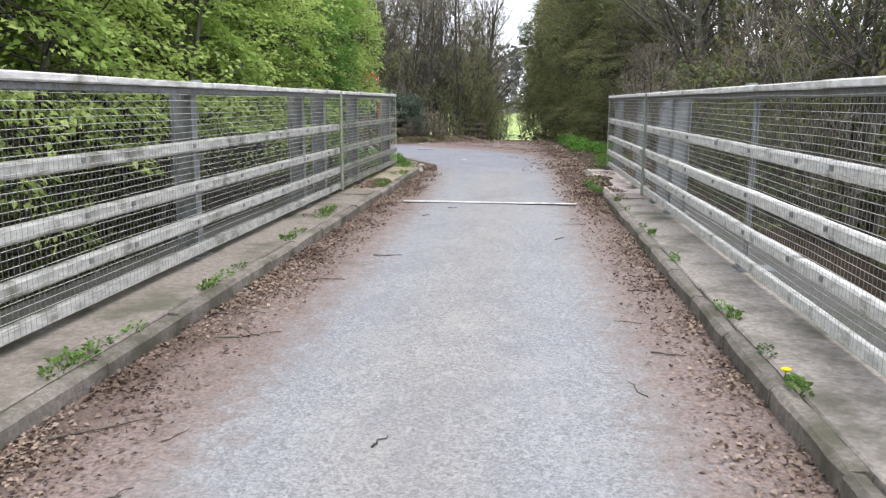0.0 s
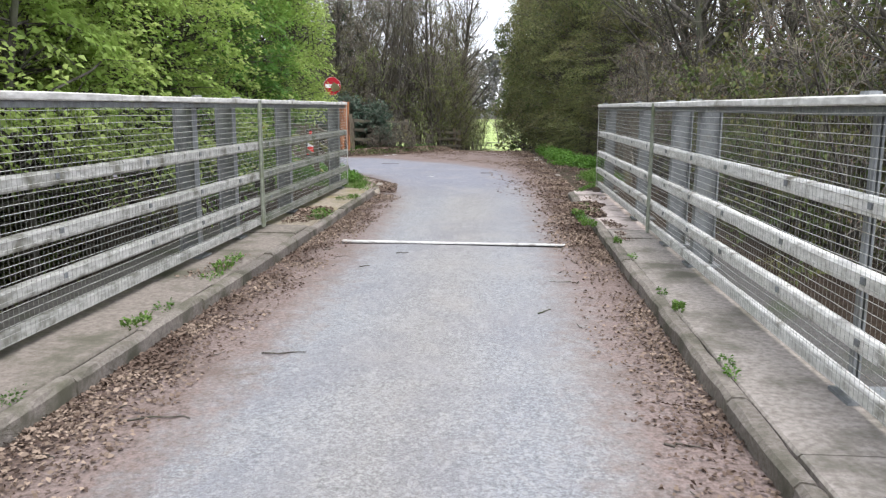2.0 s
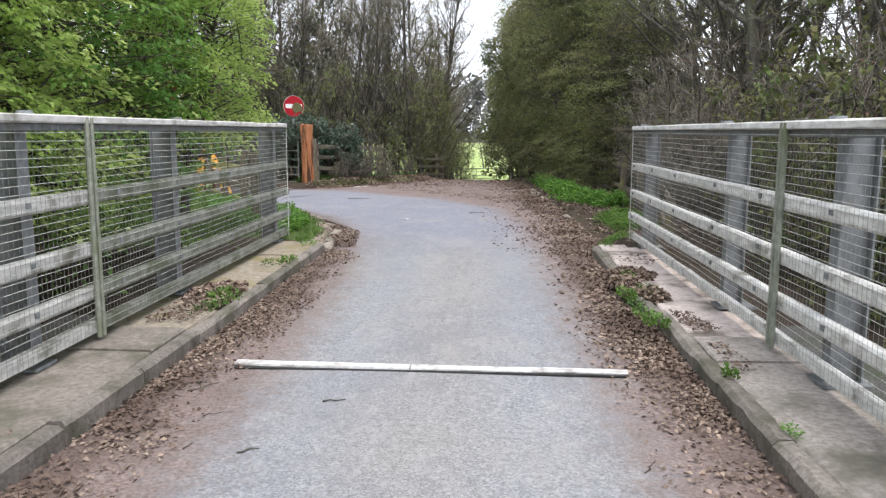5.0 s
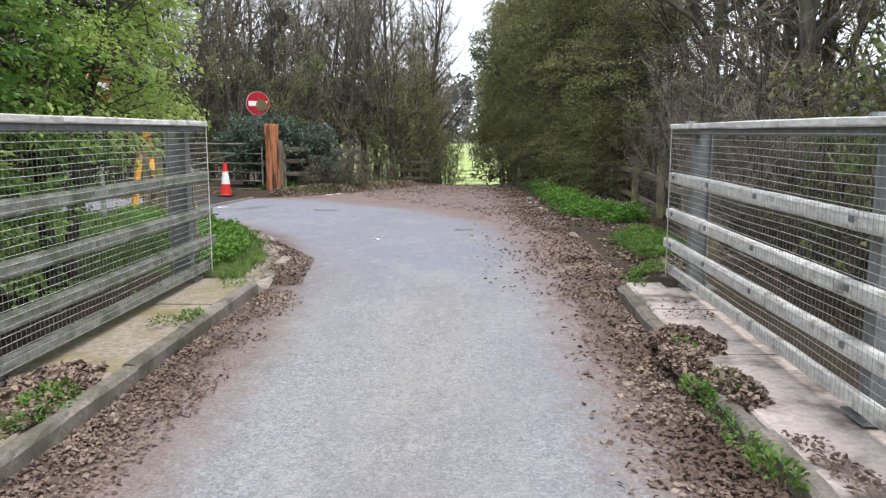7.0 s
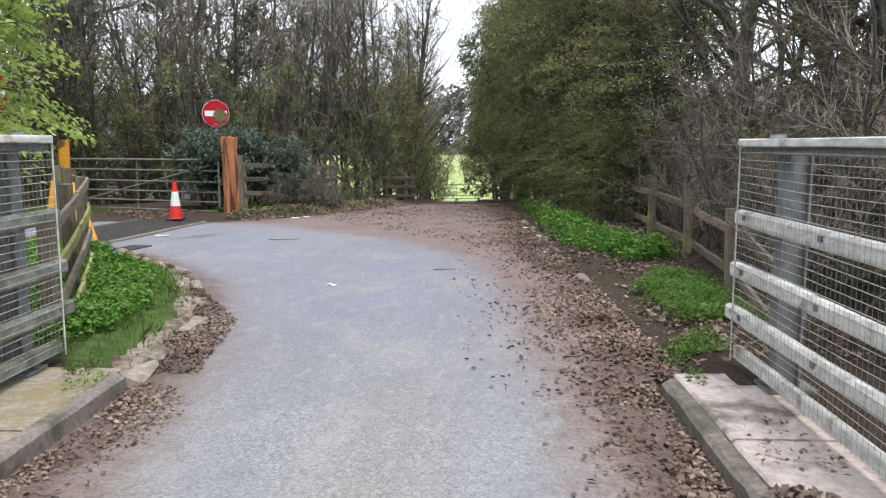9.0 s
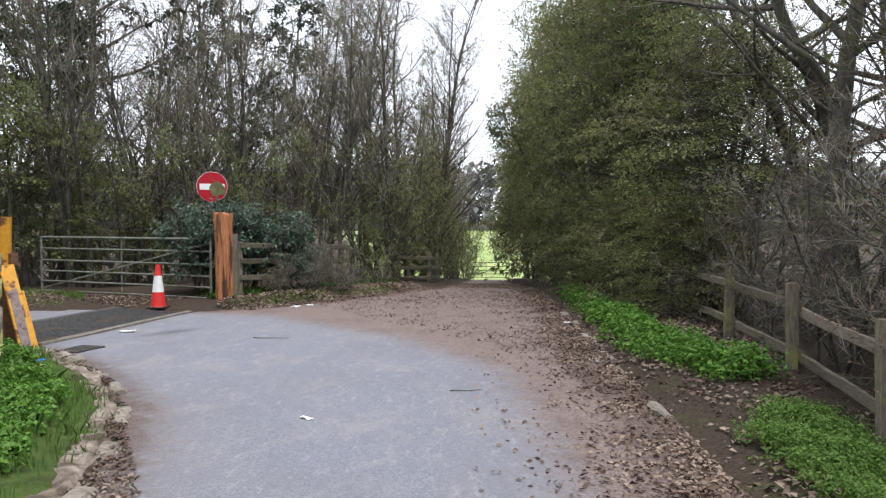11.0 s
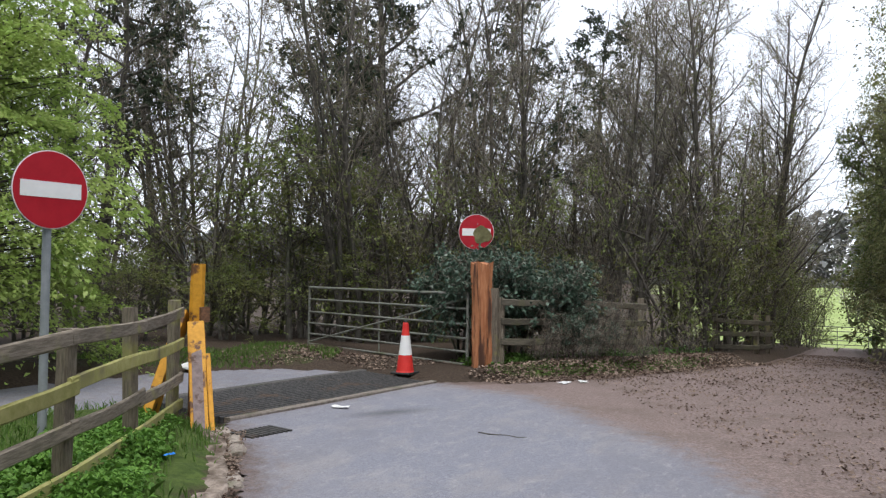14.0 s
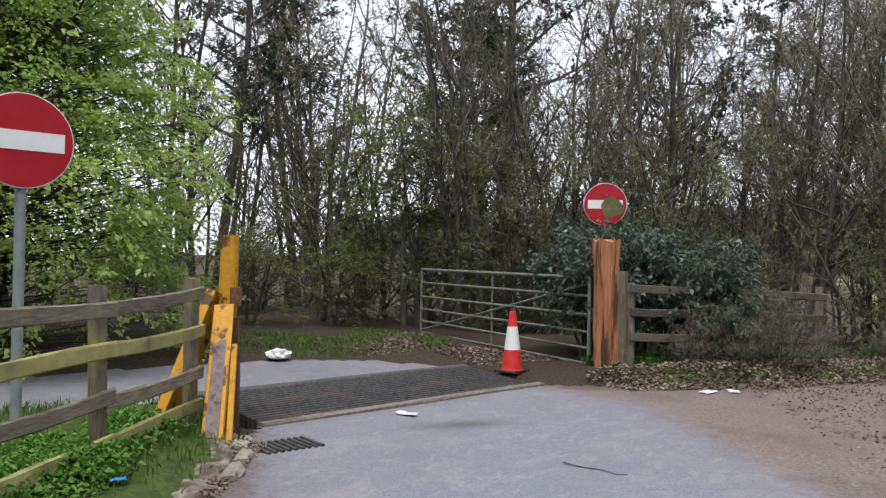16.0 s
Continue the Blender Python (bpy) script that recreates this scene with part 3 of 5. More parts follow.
def kerb(name, x, label):
    ob = tagged(new(name), label, "kerb", kind="structure")
    y = BACK
    rnd = random.Random(int(x * 100) + 900)
    while y < 16.6:
        n = min(0.915, 16.72 - y)
        dx, dz = rnd.uniform(-0.008, 0.008), rnd.uniform(-0.008, 0.004)
        if y > 11.5:
            dx, dz = dx * 2.5, dz * 2.5 - 0.012
        if x > 0 and 13.2 < y < 14.4:
            y += n
            continue
        part("kerbstone", bar((x + dx, y + 0.004, 0.02 + dz), (x + dx, y + n - 0.005, 0.02 + dz), 0.115, 0.21, bevel=0.024, cuts=6, rough=0.006), M_KERB, ob)
        y += n
    return ob


kerb("kerb_west", KERB_L - 0.055, "weathered grey concrete kerb with leaf litter against it")
kerb("kerb_east", KERB_R + 0.055, "weathered grey concrete kerb with leaf litter against it")


# ---- parapets ----
POSTS = [-6.6, -3.4, -0.1, 3.3, 6.6, 10.0, 11.1, 13.35, 16.6]


def parapet(name, x, s, label):
    """s: -1 where the road lies to the east of the fence, 1 where it lies to the west."""
    ob = thing(name, label, "fence", "parapets of the bridge")
    top = 1.66 if s < 0 else 1.635
    for y in POSTS[:-2] + ([13.11, 16.42] if s > 0 else POSTS[-2:]):
        bm = bmesh.new()
        wf = 0.03 if (s > 0 and y == 6.6) else 0.06
        dp = 0.10 if wf < 0.04 else 0.22 if s > 0 and y > 13 else 0.256
        section = [(0.064, -wf), (0.076, -wf), (0.076, -0.006), (dp - 0.012, -0.006), (dp - 0.012, -wf), (dp, -wf),
                   (dp, wf), (dp - 0.012, wf), (dp - 0.012, 0.006), (0.076, 0.006), (0.076, wf), (0.064, wf)]
        lo, hi = [[bm.verts.new((x + s * a, y + b, z)) for a, b in section] for z in (0.08, top - 0.05)]
        for i in range(12):
            bm.faces.new((lo[i], lo[(i + 1) % 12], hi[(i + 1) % 12], hi[i]))
        bm.faces.new(lo)
        bm.faces.new(hi)
        bmesh.ops.recalc_face_normals(bm, faces=bm.faces)
        post = part("post", bm, M_STEEL, ob)
        part("base_plate", bar((x + s * 0.16, y, 0.125), (x + s * 0.16, y, 0.145), 0.30, 0.24, up=(0, 1, 0), bevel=0.003), M_STEEL, post)
        bm = tube((x + s * 0.03, y, top + 0.001), (x + s * 0.03, y, top + 0.02), 0.05, 0.045, 10)
        part("cap_plate", bm, M_STEEL, post)
    joints = [BACK, -5.6, 1.0, 4.9, 8.4, 11.72, 14.2, END]
    for a, b in zip(joints, joints[1:]):
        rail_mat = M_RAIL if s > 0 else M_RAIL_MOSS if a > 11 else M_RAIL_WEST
        part("cap_rail", bar((x + s * 0.05, a + 0.002, top - 0.025), (x + s * 0.05, b - 0.002, top - 0.025), 0.17, 0.05, bevel=0.008, cuts=4, rough=0.003), M_CAP, ob)
        part("cap_channel", bar((x + s * 0.06, a + 0.002, top - 0.075), (x + s * 0.06, b - 0.002, top - 0.075), 0.11, 0.045, bevel=0.004), M_STEEL, ob)
        for z in (1.12, 0.765, 0.465):
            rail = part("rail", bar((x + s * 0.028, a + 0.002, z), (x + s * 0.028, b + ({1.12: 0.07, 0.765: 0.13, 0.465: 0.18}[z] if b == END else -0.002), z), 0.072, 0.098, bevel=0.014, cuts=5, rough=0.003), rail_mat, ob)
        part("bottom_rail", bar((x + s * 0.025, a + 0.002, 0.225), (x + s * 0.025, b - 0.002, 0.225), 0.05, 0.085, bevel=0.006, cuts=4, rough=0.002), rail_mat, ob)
        for y in np.arange(a + 0.4, b, 1.1):
            for z in (1.12, 0.765, 0.465):
                part("clip", bar((x - s * 0.012, y - 0.02, z + 0.01), (x - s * 0.012, y + 0.02, z + 0.01), 0.012, 0.035, bevel=0.003), M_STEEL, ob)
    # welded wire mesh, panel by panel
    pj = [BACK, -5.6, -1.9, 1.5, 4.9, 8.4, 11.72, END]
    for a, b in zip(pj, pj[1:]):
        paths = []
        for z in np.arange(0.20, top - 0.06, 0.05):
            n = max(3, int((b - a) / 0.8))
            yy = np.linspace(a, b, n)
            wob = 0.006 * np.sin(yy * 3.1 + z * 9)
            paths.append((np.stack([np.full(n, x - s * 0.014) + wob * 0.5, yy, z + wob], 1), np.full(n, 0.0020), 4))
        uprights = []
        for y in np.arange(a + 0.02, b, 0.05):
            zz = np.array([0.19, top - 0.04])
            uprights.append((np.stack([np.full(2, x - s * 0.018), np.full(2, y), zz], 1), np.full(2, 0.0011), 3))
        # Level wires take the light copy, uprights the one with shade painted in.
        o = part_mesh("wire_mesh", tubes_mesh("wire_mesh", paths), M_WIRE, ob)
        o["kind"] = "stuff"
        o = part_mesh("wire_weave", tubes_mesh("wire_weave", uprights), M_WIRE_SHADE, ob)
        o["kind"] = "stuff"
    for y in (11.69, 11.75):
        part("panel_frame", bar((x - s * 0.03, y, 0.16), (x - s * 0.03, y, top - 0.01), 0.03, 0.03, up=(0, 1, 0), bevel=0.008), M_MOSSY, ob, "mossy grey panel upright")
    part("panel_frame", tube((x - s * 0.016, END + 0.01, 0.16), (x - s * 0.016, END + 0.01, top - 0.01), 0.006, None, 8), M_WIRE, ob)
    return ob


def part_mesh(name, me, material, parent, label=""):
    return placed(name, me, material, parent, label)


parapet("parapet", FENCE_L, -1, "weathered grey bridge parapet with rails and wire mesh")
parapet("parapet", FENCE_R, 1, "weathered grey bridge parapet with rails and wire mesh")

joint = thing("expansion_joint", "pale metal expansion joint strip across the asphalt", "joint")
for a, b, sk in ((-1.80, -1.40, 0.02), (-1.395, -0.62, 0.0), (-0.61, 0.25, -0.02), (0.255, 0.80, -0.03)):
    part("strip", bar((a, 11.60 + sk, 0.02), (b, 11.59 + sk - 0.01, 0.02), 0.085, 0.02, bevel=0.004, cuts=3, rough=0.002), M_STRIP, joint)
part("gap", bar((-1.78, 11.525, 0.013), (0.78, 11.50, 0.013), 0.025, 0.014, bevel=0.002, cuts=3), M_BLACK, joint, "black rubber gap filler")

# ---- old stone edging of the bend ----
edging = tagged(new("stone_edging"), "broken pale stone edging round the grassy bend", "kerb", kind="structure")
rnd = random.Random(5)
pts = [Vector((*p, 0)) for p in KERB_CURVE]


def rounded_stone(a, b, w, h, seed):
    """A worn stone: a bar whose skin is pushed in and out and whose ends are drawn in."""
    bm = bar(a, b, w, h, bevel=w * 0.22, cuts=7, rough=0.008)
    c, half = (Vector(a) + Vector(b)) / 2, (Vector(b) - Vector(a)).length / 2
    for v in bm.verts:
        o = v.co - c
        k = noise.noise(v.co * 7 + Vector((seed, 0, 0))) * 0.028 + noise.noise(v.co * 19) * 0.012
        end = min(1.0, o.length / half)
        v.co = c + Vector((o.x, o.y, o.z)) * (1 - 0.12 * end ** 4) + Vector((k, k * 0.7, k * 1.1))
    return bm


for j, (p, q) in enumerate(zip(pts, pts[1:])):
    d = q - p
    n = max(1, round(d.length / 0.5))
    side = Vector((-d.y, d.x, 0)).normalized()
    t = 0.0
    for i in range(n):
        step = (1 - t) / (n - i) * rnd.uniform(0.8, 1.15) if i < n - 1 else 1 - t
        o = side * (0.02 + rnd.uniform(-0.03, 0.03)) + Vector((0, 0, rnd.uniform(-0.045, 0.0)))
        if rnd.random() > 0.2:
            part("edging_stone", rounded_stone(p + d * t + o, p + d * (t + step * 0.96) + o + Vector((0, 0, rnd.uniform(-0.02, 0.02))), rnd.uniform(0.13, 0.18), 0.10, i + j * 7), M_STONE, edging)
        if rnd.random() > 0.82:
            o = side * rnd.uniform(0.2, 0.3) + Vector((0, 0, rnd.uniform(-0.03, 0.01)))
            part("edging_stone", rounded_stone(p + d * (t + step * 0.1) + o, p + d * (t + step * rnd.uniform(0.6, 0.95)) + o * 1.05, rnd.uniform(0.14, 0.24), 0.12, i + j * 11 + 50), M_STONE, edging)
        t += step

# the broken concrete bed behind the edging stones
bed_v, bed_f = [], []
line = []
for p, q in zip(pts, pts[1:]):
    m = max(2, int((q - p).length / 0.07))
    line += [(p.lerp(q, i / m), (q - p).normalized()) for i in range(m)]
for p, d in line:
    side = Vector((-d.y, d.x, 0))
    for c in range(9):
        f = c / 8
        v = p + side * (0.06 + 0.30 * f + 0.05 * noise.noise(p * 2.3))
        h = 0.045 * math.sin(math.pi * min(1, f * 0.75 + 0.2)) ** 0.6 + 0.035 * noise.noise(v * 5.1) + 0.02 * noise.noise(v * 15)
        bed_v.append((v.x, v.y, h - (0.10 if c in (0, 8) else 0.0)))
for r in range(len(line) - 1):
    for c in range(8):
        k = r * 9 + c
        bed_f.append((k, k + 1, k + 10, k + 9))
placed("concrete_bed", fast_mesh("concrete_bed", bed_v, bed_f), M_BED, edging, "crumbling brown-stained concrete bed")

verge_edging = tagged(new("verge_edging"), "half-buried pale stones along the track verge", "kerb", kind="structure")
for i in range(13):
    y = 20.6 + i * 0.62
    x = 1.40 - 0.035 * (y - 20.5)
    if rnd.random() < 0.62:
        part("edging_stone", bar((x, y, -0.02 + rnd.uniform(-0.03, 0.015)), (x - 0.02 + rnd.uniform(-0.05, 0.05), y + rnd.uniform(0.15, 0.55), -0.02 + rnd.uniform(-0.03, 0.02)), 0.1, 0.1, bevel=0.02, cuts=3, rough=0.01), M_STONE, verge_edging)

# ---- junction: cattle grid, gate, posts, signs, cone ----
grid = thing("cattle_grid", "dark steel cattle grid set in pale concrete edges", "cattle grid")
gn, gf = [Vector((*p, 0)) for p in GRID_NEAR], [Vector((*p, 0)) for p in GRID_FAR]
for i in range(16):
    t = (i + 0.5) / 16
    a, b = gn[0].lerp(gf[0], t), gn[1].lerp(gf[1], t)
    part("bar", bar(a + Vector((0, 0, -0.05)), b + Vector((0, 0, -0.05)), 0.036, 0.12, bevel=0.01), M_GRID, grid)
for t in (0.12, 0.5, 0.88):
    a, b = gn[0].lerp(gn[1], t), gf[0].lerp(gf[1], t)
    part("bearer", bar(a + Vector((0, 0, -0.16)), b + Vector((0, 0, -0.16)), 0.08, 0.09), M_GRID, grid)
part("concrete_edge", bar(gn[0] + Vector((0.05, -0.05, -0.055)), gn[1] + Vector((0.05, 0.05, -0.055)), 0.11, 0.17, cuts=6, rough=0.004, bevel=0.012), M_STONE, grid, "pale concrete edge")
part("concrete_edge", bar(gf[0] + Vector((-0.05, -0.05, -0.065)), gf[1] + Vector((-0.05, 0.05, -0.065)), 0.15, 0.17, cuts=6, rough=0.004, bevel=0.012), M_DARKCONC, grid, "dirty concrete edge")

# Black slab added to paint the shade under the grid bars.
part("pit_shade", bar(gn[0].lerp(gf[0], 0.5) + Vector((0, 0, -0.40)), gn[1].lerp(gf[1], 0.5) + Vector((0, 0, -0.40)), 1.5, 0.08), M_BLACK, grid, "black slab painting the shade below the bars")

drain = thing("drain_grating", "small dark slotted drain grating in the asphalt", "drain")
for i in range(9):
    y = 23.32 + i * 0.055
    part("bar", bar((-5.42 + i * 0.012, y, 0.012), (-5.08 + i * 0.012, y - 0.06, 0.012), 0.03, 0.02, bevel=0.004), M_GRID, drain)


def field_gate(p0, p1, z0, height, label, group=""):
    ob = thing("field_gate", label, "gate", group)
    a, b = Vector((*p0, z0)), Vector((*p1, z0))
    up = Vector((0, 0, 1))
    for e in (a, b):
        part("stile", tube(e + up * 0.02, e + up * height, 0.024), M_GATE, ob)
    for f in (0.03, 0.20, 0.38, 0.57, 0.78, 0.98):
        part("rail", tube(a + up * height * f, b + up * height * f, 0.019 if f < 0.9 else 0.024), M_GATE, ob)
    part("brace", tube(a + up * height * 0.06, b + up * height * 0.92, 0.017), M_GATE, ob)
    part("brace", bar(a.lerp(b, 0.5) + up * 0.06, a.lerp(b, 0.5) + up * height, 0.03, 0.012, up=(0, 1, 0)), M_GATE, ob)
    return ob


field_gate((-9.75, 30.15), (-5.50, 28.72), 0.08, 1.19, "closed galvanised tubular field gate beside the wooden post")

post = thing("gate_post", "thick stripped orange-brown timber gate post beside the gate", "post")
bm = bmesh.new()
rings = []
for k, z in enumerate(np.linspace(0.05, 1.74, 12)):
    rings.append([bm.verts.new((-5.22 + (0.155 + 0.022 * math.sin(i * 2.4 + 1.3 * math.sin(k * 0.5)) + 0.012 * math.sin(k * 1.1 + i)) * math.cos(i * math.pi / 8),
                                28.66 + (0.15 + 0.02 * math.sin(i * 1.9 + k * 0.3)) * math.sin(i * math.pi / 8), z + (0.03 * math.sin(i * 1.7) if k == 11 else 0))) for i in range(16)])
for a, b in zip(rings, rings[1:]):
    for i in range(16):
        bm.faces.new((a[i], a[(i + 1) % 16], b[(i + 1) % 16], b[i]))
bm.faces.new(rings[-1])
part("trunk", bm, M_REDWOOD, post)
part("cheek_board", bar((-5.03, 28.72, 0.08), (-5.03, 28.72, 1.35), 0.12, 0.09, up=(0, 1, 0), cuts=4, rough=0.004), M_TIMBER, post, "grey side timber")


def no_entry(at, r, heading, pole, label, smeared=False):
    """A round sign that faces the heading (degrees from x)."""
    ob = thing("no_entry_sign", label, "road sign", "no entry signs")
    m = Matrix.Translation(at) @ Matrix.Rotation(radians(heading), 4, "Z") @ Matrix.Rotation(radians(90), 4, "Y")

    def disc(name, rad, depth, z, mat, lab=""):
        bm = bmesh.new()
        bmesh.ops.create_cone(bm, cap_ends=True, segments=48, radius1=rad, radius2=rad, depth=depth, matrix=m @ Matrix.Translation((0, 0, z)))
        return part(name, bm, mat, ob, lab)
    disc("backing_plate", r, 0.006, 0, M_STEEL)
    disc("white_border", r * 0.995, 0.004, 0.006, M_WHITE)
    disc("red_disc", r * 0.972, 0.004, 0.011, M_RED)
    bm = bmesh.new()
    bmesh.ops.create_cube(bm, size=1, matrix=m @ Matrix.Translation((0, 0, 0.0155)) @ Matrix.Diagonal((r * 0.40, r * 1.60, 0.003, 1)))
    part("white_bar", bm, M_WHITE, ob)
    if smeared:
        rnd = random.Random(3)
        bm = bmesh.new()
        vs = [bm.verts.new(m @ Vector((0.16 * r + r * (0.46 + 0.07 * math.sin(a * 3 + 1) + rnd.uniform(-0.05, 0.05)) * math.sin(a), r * 0.34 + r * 0.52 * (1 + 0.08 * math.sin(a * 4) + rnd.uniform(-0.05, 0.05)) * math.cos(a), 0.0185)))
              for a in np.linspace(0, 2 * math.pi, 40, endpoint=False)]
        bm.faces.new(vs)
        bmesh.ops.solidify(bm, geom=bm.faces[:], thickness=0.001)
        part("mud_smear", bm, M_MUD, ob, "olive mud smear over the white bar")
    px, py = at[0] - 0.045 * math.cos(radians(heading)), at[1] - 0.045 * math.sin(radians(heading))
    part("pole", tube((px, py, pole), (px, py, at[2] + r * 0.8), 0.038, None, 16), M_POLE, ob)
    for dz in (-r * 0.45, r * 0.45):
        part("clamp", bar((px - 0.05, py, at[2] + dz), (px + 0.05, py, at[2] + dz), 0.09, 0.035), M_STEEL, ob)
    return ob


no_entry((-6.29, 21.95, 2.29), 0.348, -5, -0.3, "red no entry sign with white bar on grey pole")
no_entry((-5.85, 29.75, 2.29), 0.31, -60, 0.0, "faded red no entry sign smeared with olive mud", True)

# yellow steel barrier post with its brace and leaning plate
ypost = thing("barrier_post", "rusty yellow steel barrier post with a sloping brace", "post")
Y0 = Vector((-6.30, 23.70, 0))
part("upright", bar(Y0 + Vector((0.01, 0, 0.92)), Y0 + Vector((0.02, 0, 1.66)), 0.15, 0.13, up=(0.7, -0.7, 0), cuts=5, rough=0.004, bevel=0.03), M_YELLOW, ypost)
# Lower half of the upright, dark brown below the yellow.
part("dark_foot", bar(Y0 + Vector((0.02, 0.02, -0.05)), Y0 + Vector((0.02, 0.01, 0.93)), 0.17, 0.14, up=(0.7, -0.7, 0), cuts=5, rough=0.004), M_RUST, ypost, "dark brown lower half")
part("rust_back", bar(Y0 + Vector((-0.10, 0.03, -0.05)), Y0 + Vector((-0.09, 0.03, 1.45)), 0.035, 0.12, up=(0.7, -0.7, 0)), M_RUST, ypost)
part("brace", bar(Y0 + Vector((-0.05, -0.61, 0.0)), Y0 + Vector((-0.13, -0.03, 1.12)), 0.09, 0.28, up=(0, 0.4, 1), cuts=4, rough=0.003), M_YELLOW, ypost)
plate = part("leaning_channel", bar(Y0 + Vector((0.65, -0.56, 0.04)), Y0 + Vector((0.09, -0.09, 1.04)), 0.17, 0.05, up=(0.7, -0.7, 0), cuts=4, rough=0.003), M_YELLOW, ypost)
part("scuffed_face", bar(Y0 + Vector((0.672, -0.585, 0.06)), Y0 + Vector((0.12, -0.122, 1.0)), 0.105, 0.008, up=(0.7, -0.7, 0)), M_OLDPLATE, plate, "scuffed purple-grey face")
part("hinge_lug", bar(Y0 + Vector((0.08, 0.02, 1.12)), Y0 + Vector((0.16, -0.02, 1.12)), 0.09, 0.16), M_RUST, ypost)
part("side_plate", bar(Y0 + Vector((0.70, -0.44, 0.0)), Y0 + Vector((0.32, -0.14, 0.72)), 0.05, 0.04, up=(0.7, -0.7, 0)), M_YELLOW, ypost)

cone = thing("traffic_cone", "red and white traffic cone beside the cattle grid", "cone")
CX, CY, CZ = -6.22, 28.0, 0.0
part("base", bar((CX - 0.165, CY, CZ + 0.02), (CX + 0.165, CY, CZ + 0.02), 0.33, 0.035, bevel=0.015), M_BLACK, cone, "dirty black rubber base")
part("lower_body", lathe([(0.145, 0.035), (0.135, 0.06), (0.104, 0.30)], 28, (CX, CY, CZ)), M_CONE_RED, cone, smooth=False)
part("reflective_sleeve", lathe([(0.106, 0.30), (0.066, 0.60)], 28, (CX, CY, CZ)), M_WHITE, cone, "white reflective sleeve")
part("tip", lathe([(0.065, 0.60), (0.042, 0.79), (0.036, 0.80)], 28, (CX, CY, CZ)), M_CONE_RED, cone)
part("top_cap", lathe([(0.030, 0.80), (0.032, 0.808), (0.03, 0.825), (0.022, 0.83)], 16, (CX, CY, CZ)), M_BLACK, cone, "black top cap")


# ---- timber fences ----
def post_and_rail(name, line, rails, label, height=1.15, mats=None, lean=0.0, group="timber fences", posts=True):
    """line: the posts' feet (x, y, z); rails: their heights."""
    ob = thing(name, label, "fence", group)
    rnd = random.Random(int(line[0][0] * 31 + line[0][1] * 17))
    if posts:
        for x, y, z in line:
            h = height * rnd.uniform(0.95, 1.06)
            part("post", bar((x, y, z - 0.3), (x + rnd.uniform(-lean, lean), y + rnd.uniform(-lean, lean), z + h), 0.11, 0.09, up=(0, 1, 0), cuts=4, rough=0.006, bevel=0.012), M_TIMBER, ob)
    for i, (p, q) in enumerate(zip(line, line[1:])):
        d = (Vector(q) - Vector(p)).normalized()
        off = Vector((-d.y, d.x, 0)) * -0.075
        for j, h in enumerate(rails):
            a = Vector(p) + Vector((0, 0, h + rnd.uniform(-0.03, 0.03))) - d * 0.06 + off
            b = Vector(q) + Vector((0, 0, h + rnd.uniform(-0.03, 0.03))) + d * 0.04 + off * 1.12
            part("rail", bar(a, b, 0.035, 0.105, cuts=6, rough=0.005, bevel=0.01, sag=rnd.uniform(-0.01, 0.03)), (mats[j % len(mats)] if mats else M_RAILWOOD), ob)
    return ob


post_and_rail("timber_fence", [(-3.25, 17.6, -0.1), (-3.92, 19.25, 0.0), (-4.64, 20.9, 0.05), (-5.38, 22.1, 0.05), (-6.15, 23.25, 0.05)], [0.2, 0.48, 0.79, 1.1],
              "leaning old timber rail fence with yellow lichen", 1.18, [M_LICHEN, M_RAILWOOD], 0.05)
post_and_rail("timber_fence", [(2.45, 17.6, -0.2), (2.75, 19.9, 0.0), (2.9, 22.1, 0.05), (2.95, 24.4, 0.1), (2.95, 26.7, 0.1), (2.9, 29.0, 0.1)], [0.22, 0.70],
              "grey timber rail fence half buried in shrubs", 0.9, None, 0.04)
post_and_rail("timber_fence", [(-4.98, 28.85, 0.13), (-4.3, 30.6, 0.08), (-3.6, 32.3, -0.04)], [0.38, 0.72, 1.02], "dark damp timber rail fence under ivy beside the wood", 1.12, [M_TIMBER_DARK])
post_and_rail("timber_fence", [(-2.85, 36.2, -0.32), (-2.05, 36.9, -0.36), (-1.95, 38.6, -0.46)], [0.3, 0.58, 0.86], "short dark timber rail fence beside the track", 1.0, [M_TIMBER_DARK])
field_gate((-2.2, 61.6), (0.6, 61.8), -2.15, 1.15, "far galvanised field gate at the end of the track")


# ---- trees ----
def grow_path(rng, p, d, length, n, r0, r1, wob, lift):
    P, step = [p], length / n
    d = d / np.linalg.norm(d)
    for _ in range(n):
        d = d + rng.normal(size=3) * wob + np.array([0, 0, lift])
        d = d / np.linalg.norm(d)
        P.append(P[-1] + d * step)
    return np.array(P), np.linspace(r0, r1, n + 1)


def along(P, R, t):
    f = t * (len(P) - 1)
    i = min(int(f), len(P) - 2)
    w = f - i
    return P[i] * (1 - w) + P[i + 1] * w, R[i] * (1 - w) + R[i + 1] * w, P[i + 1] - P[i]


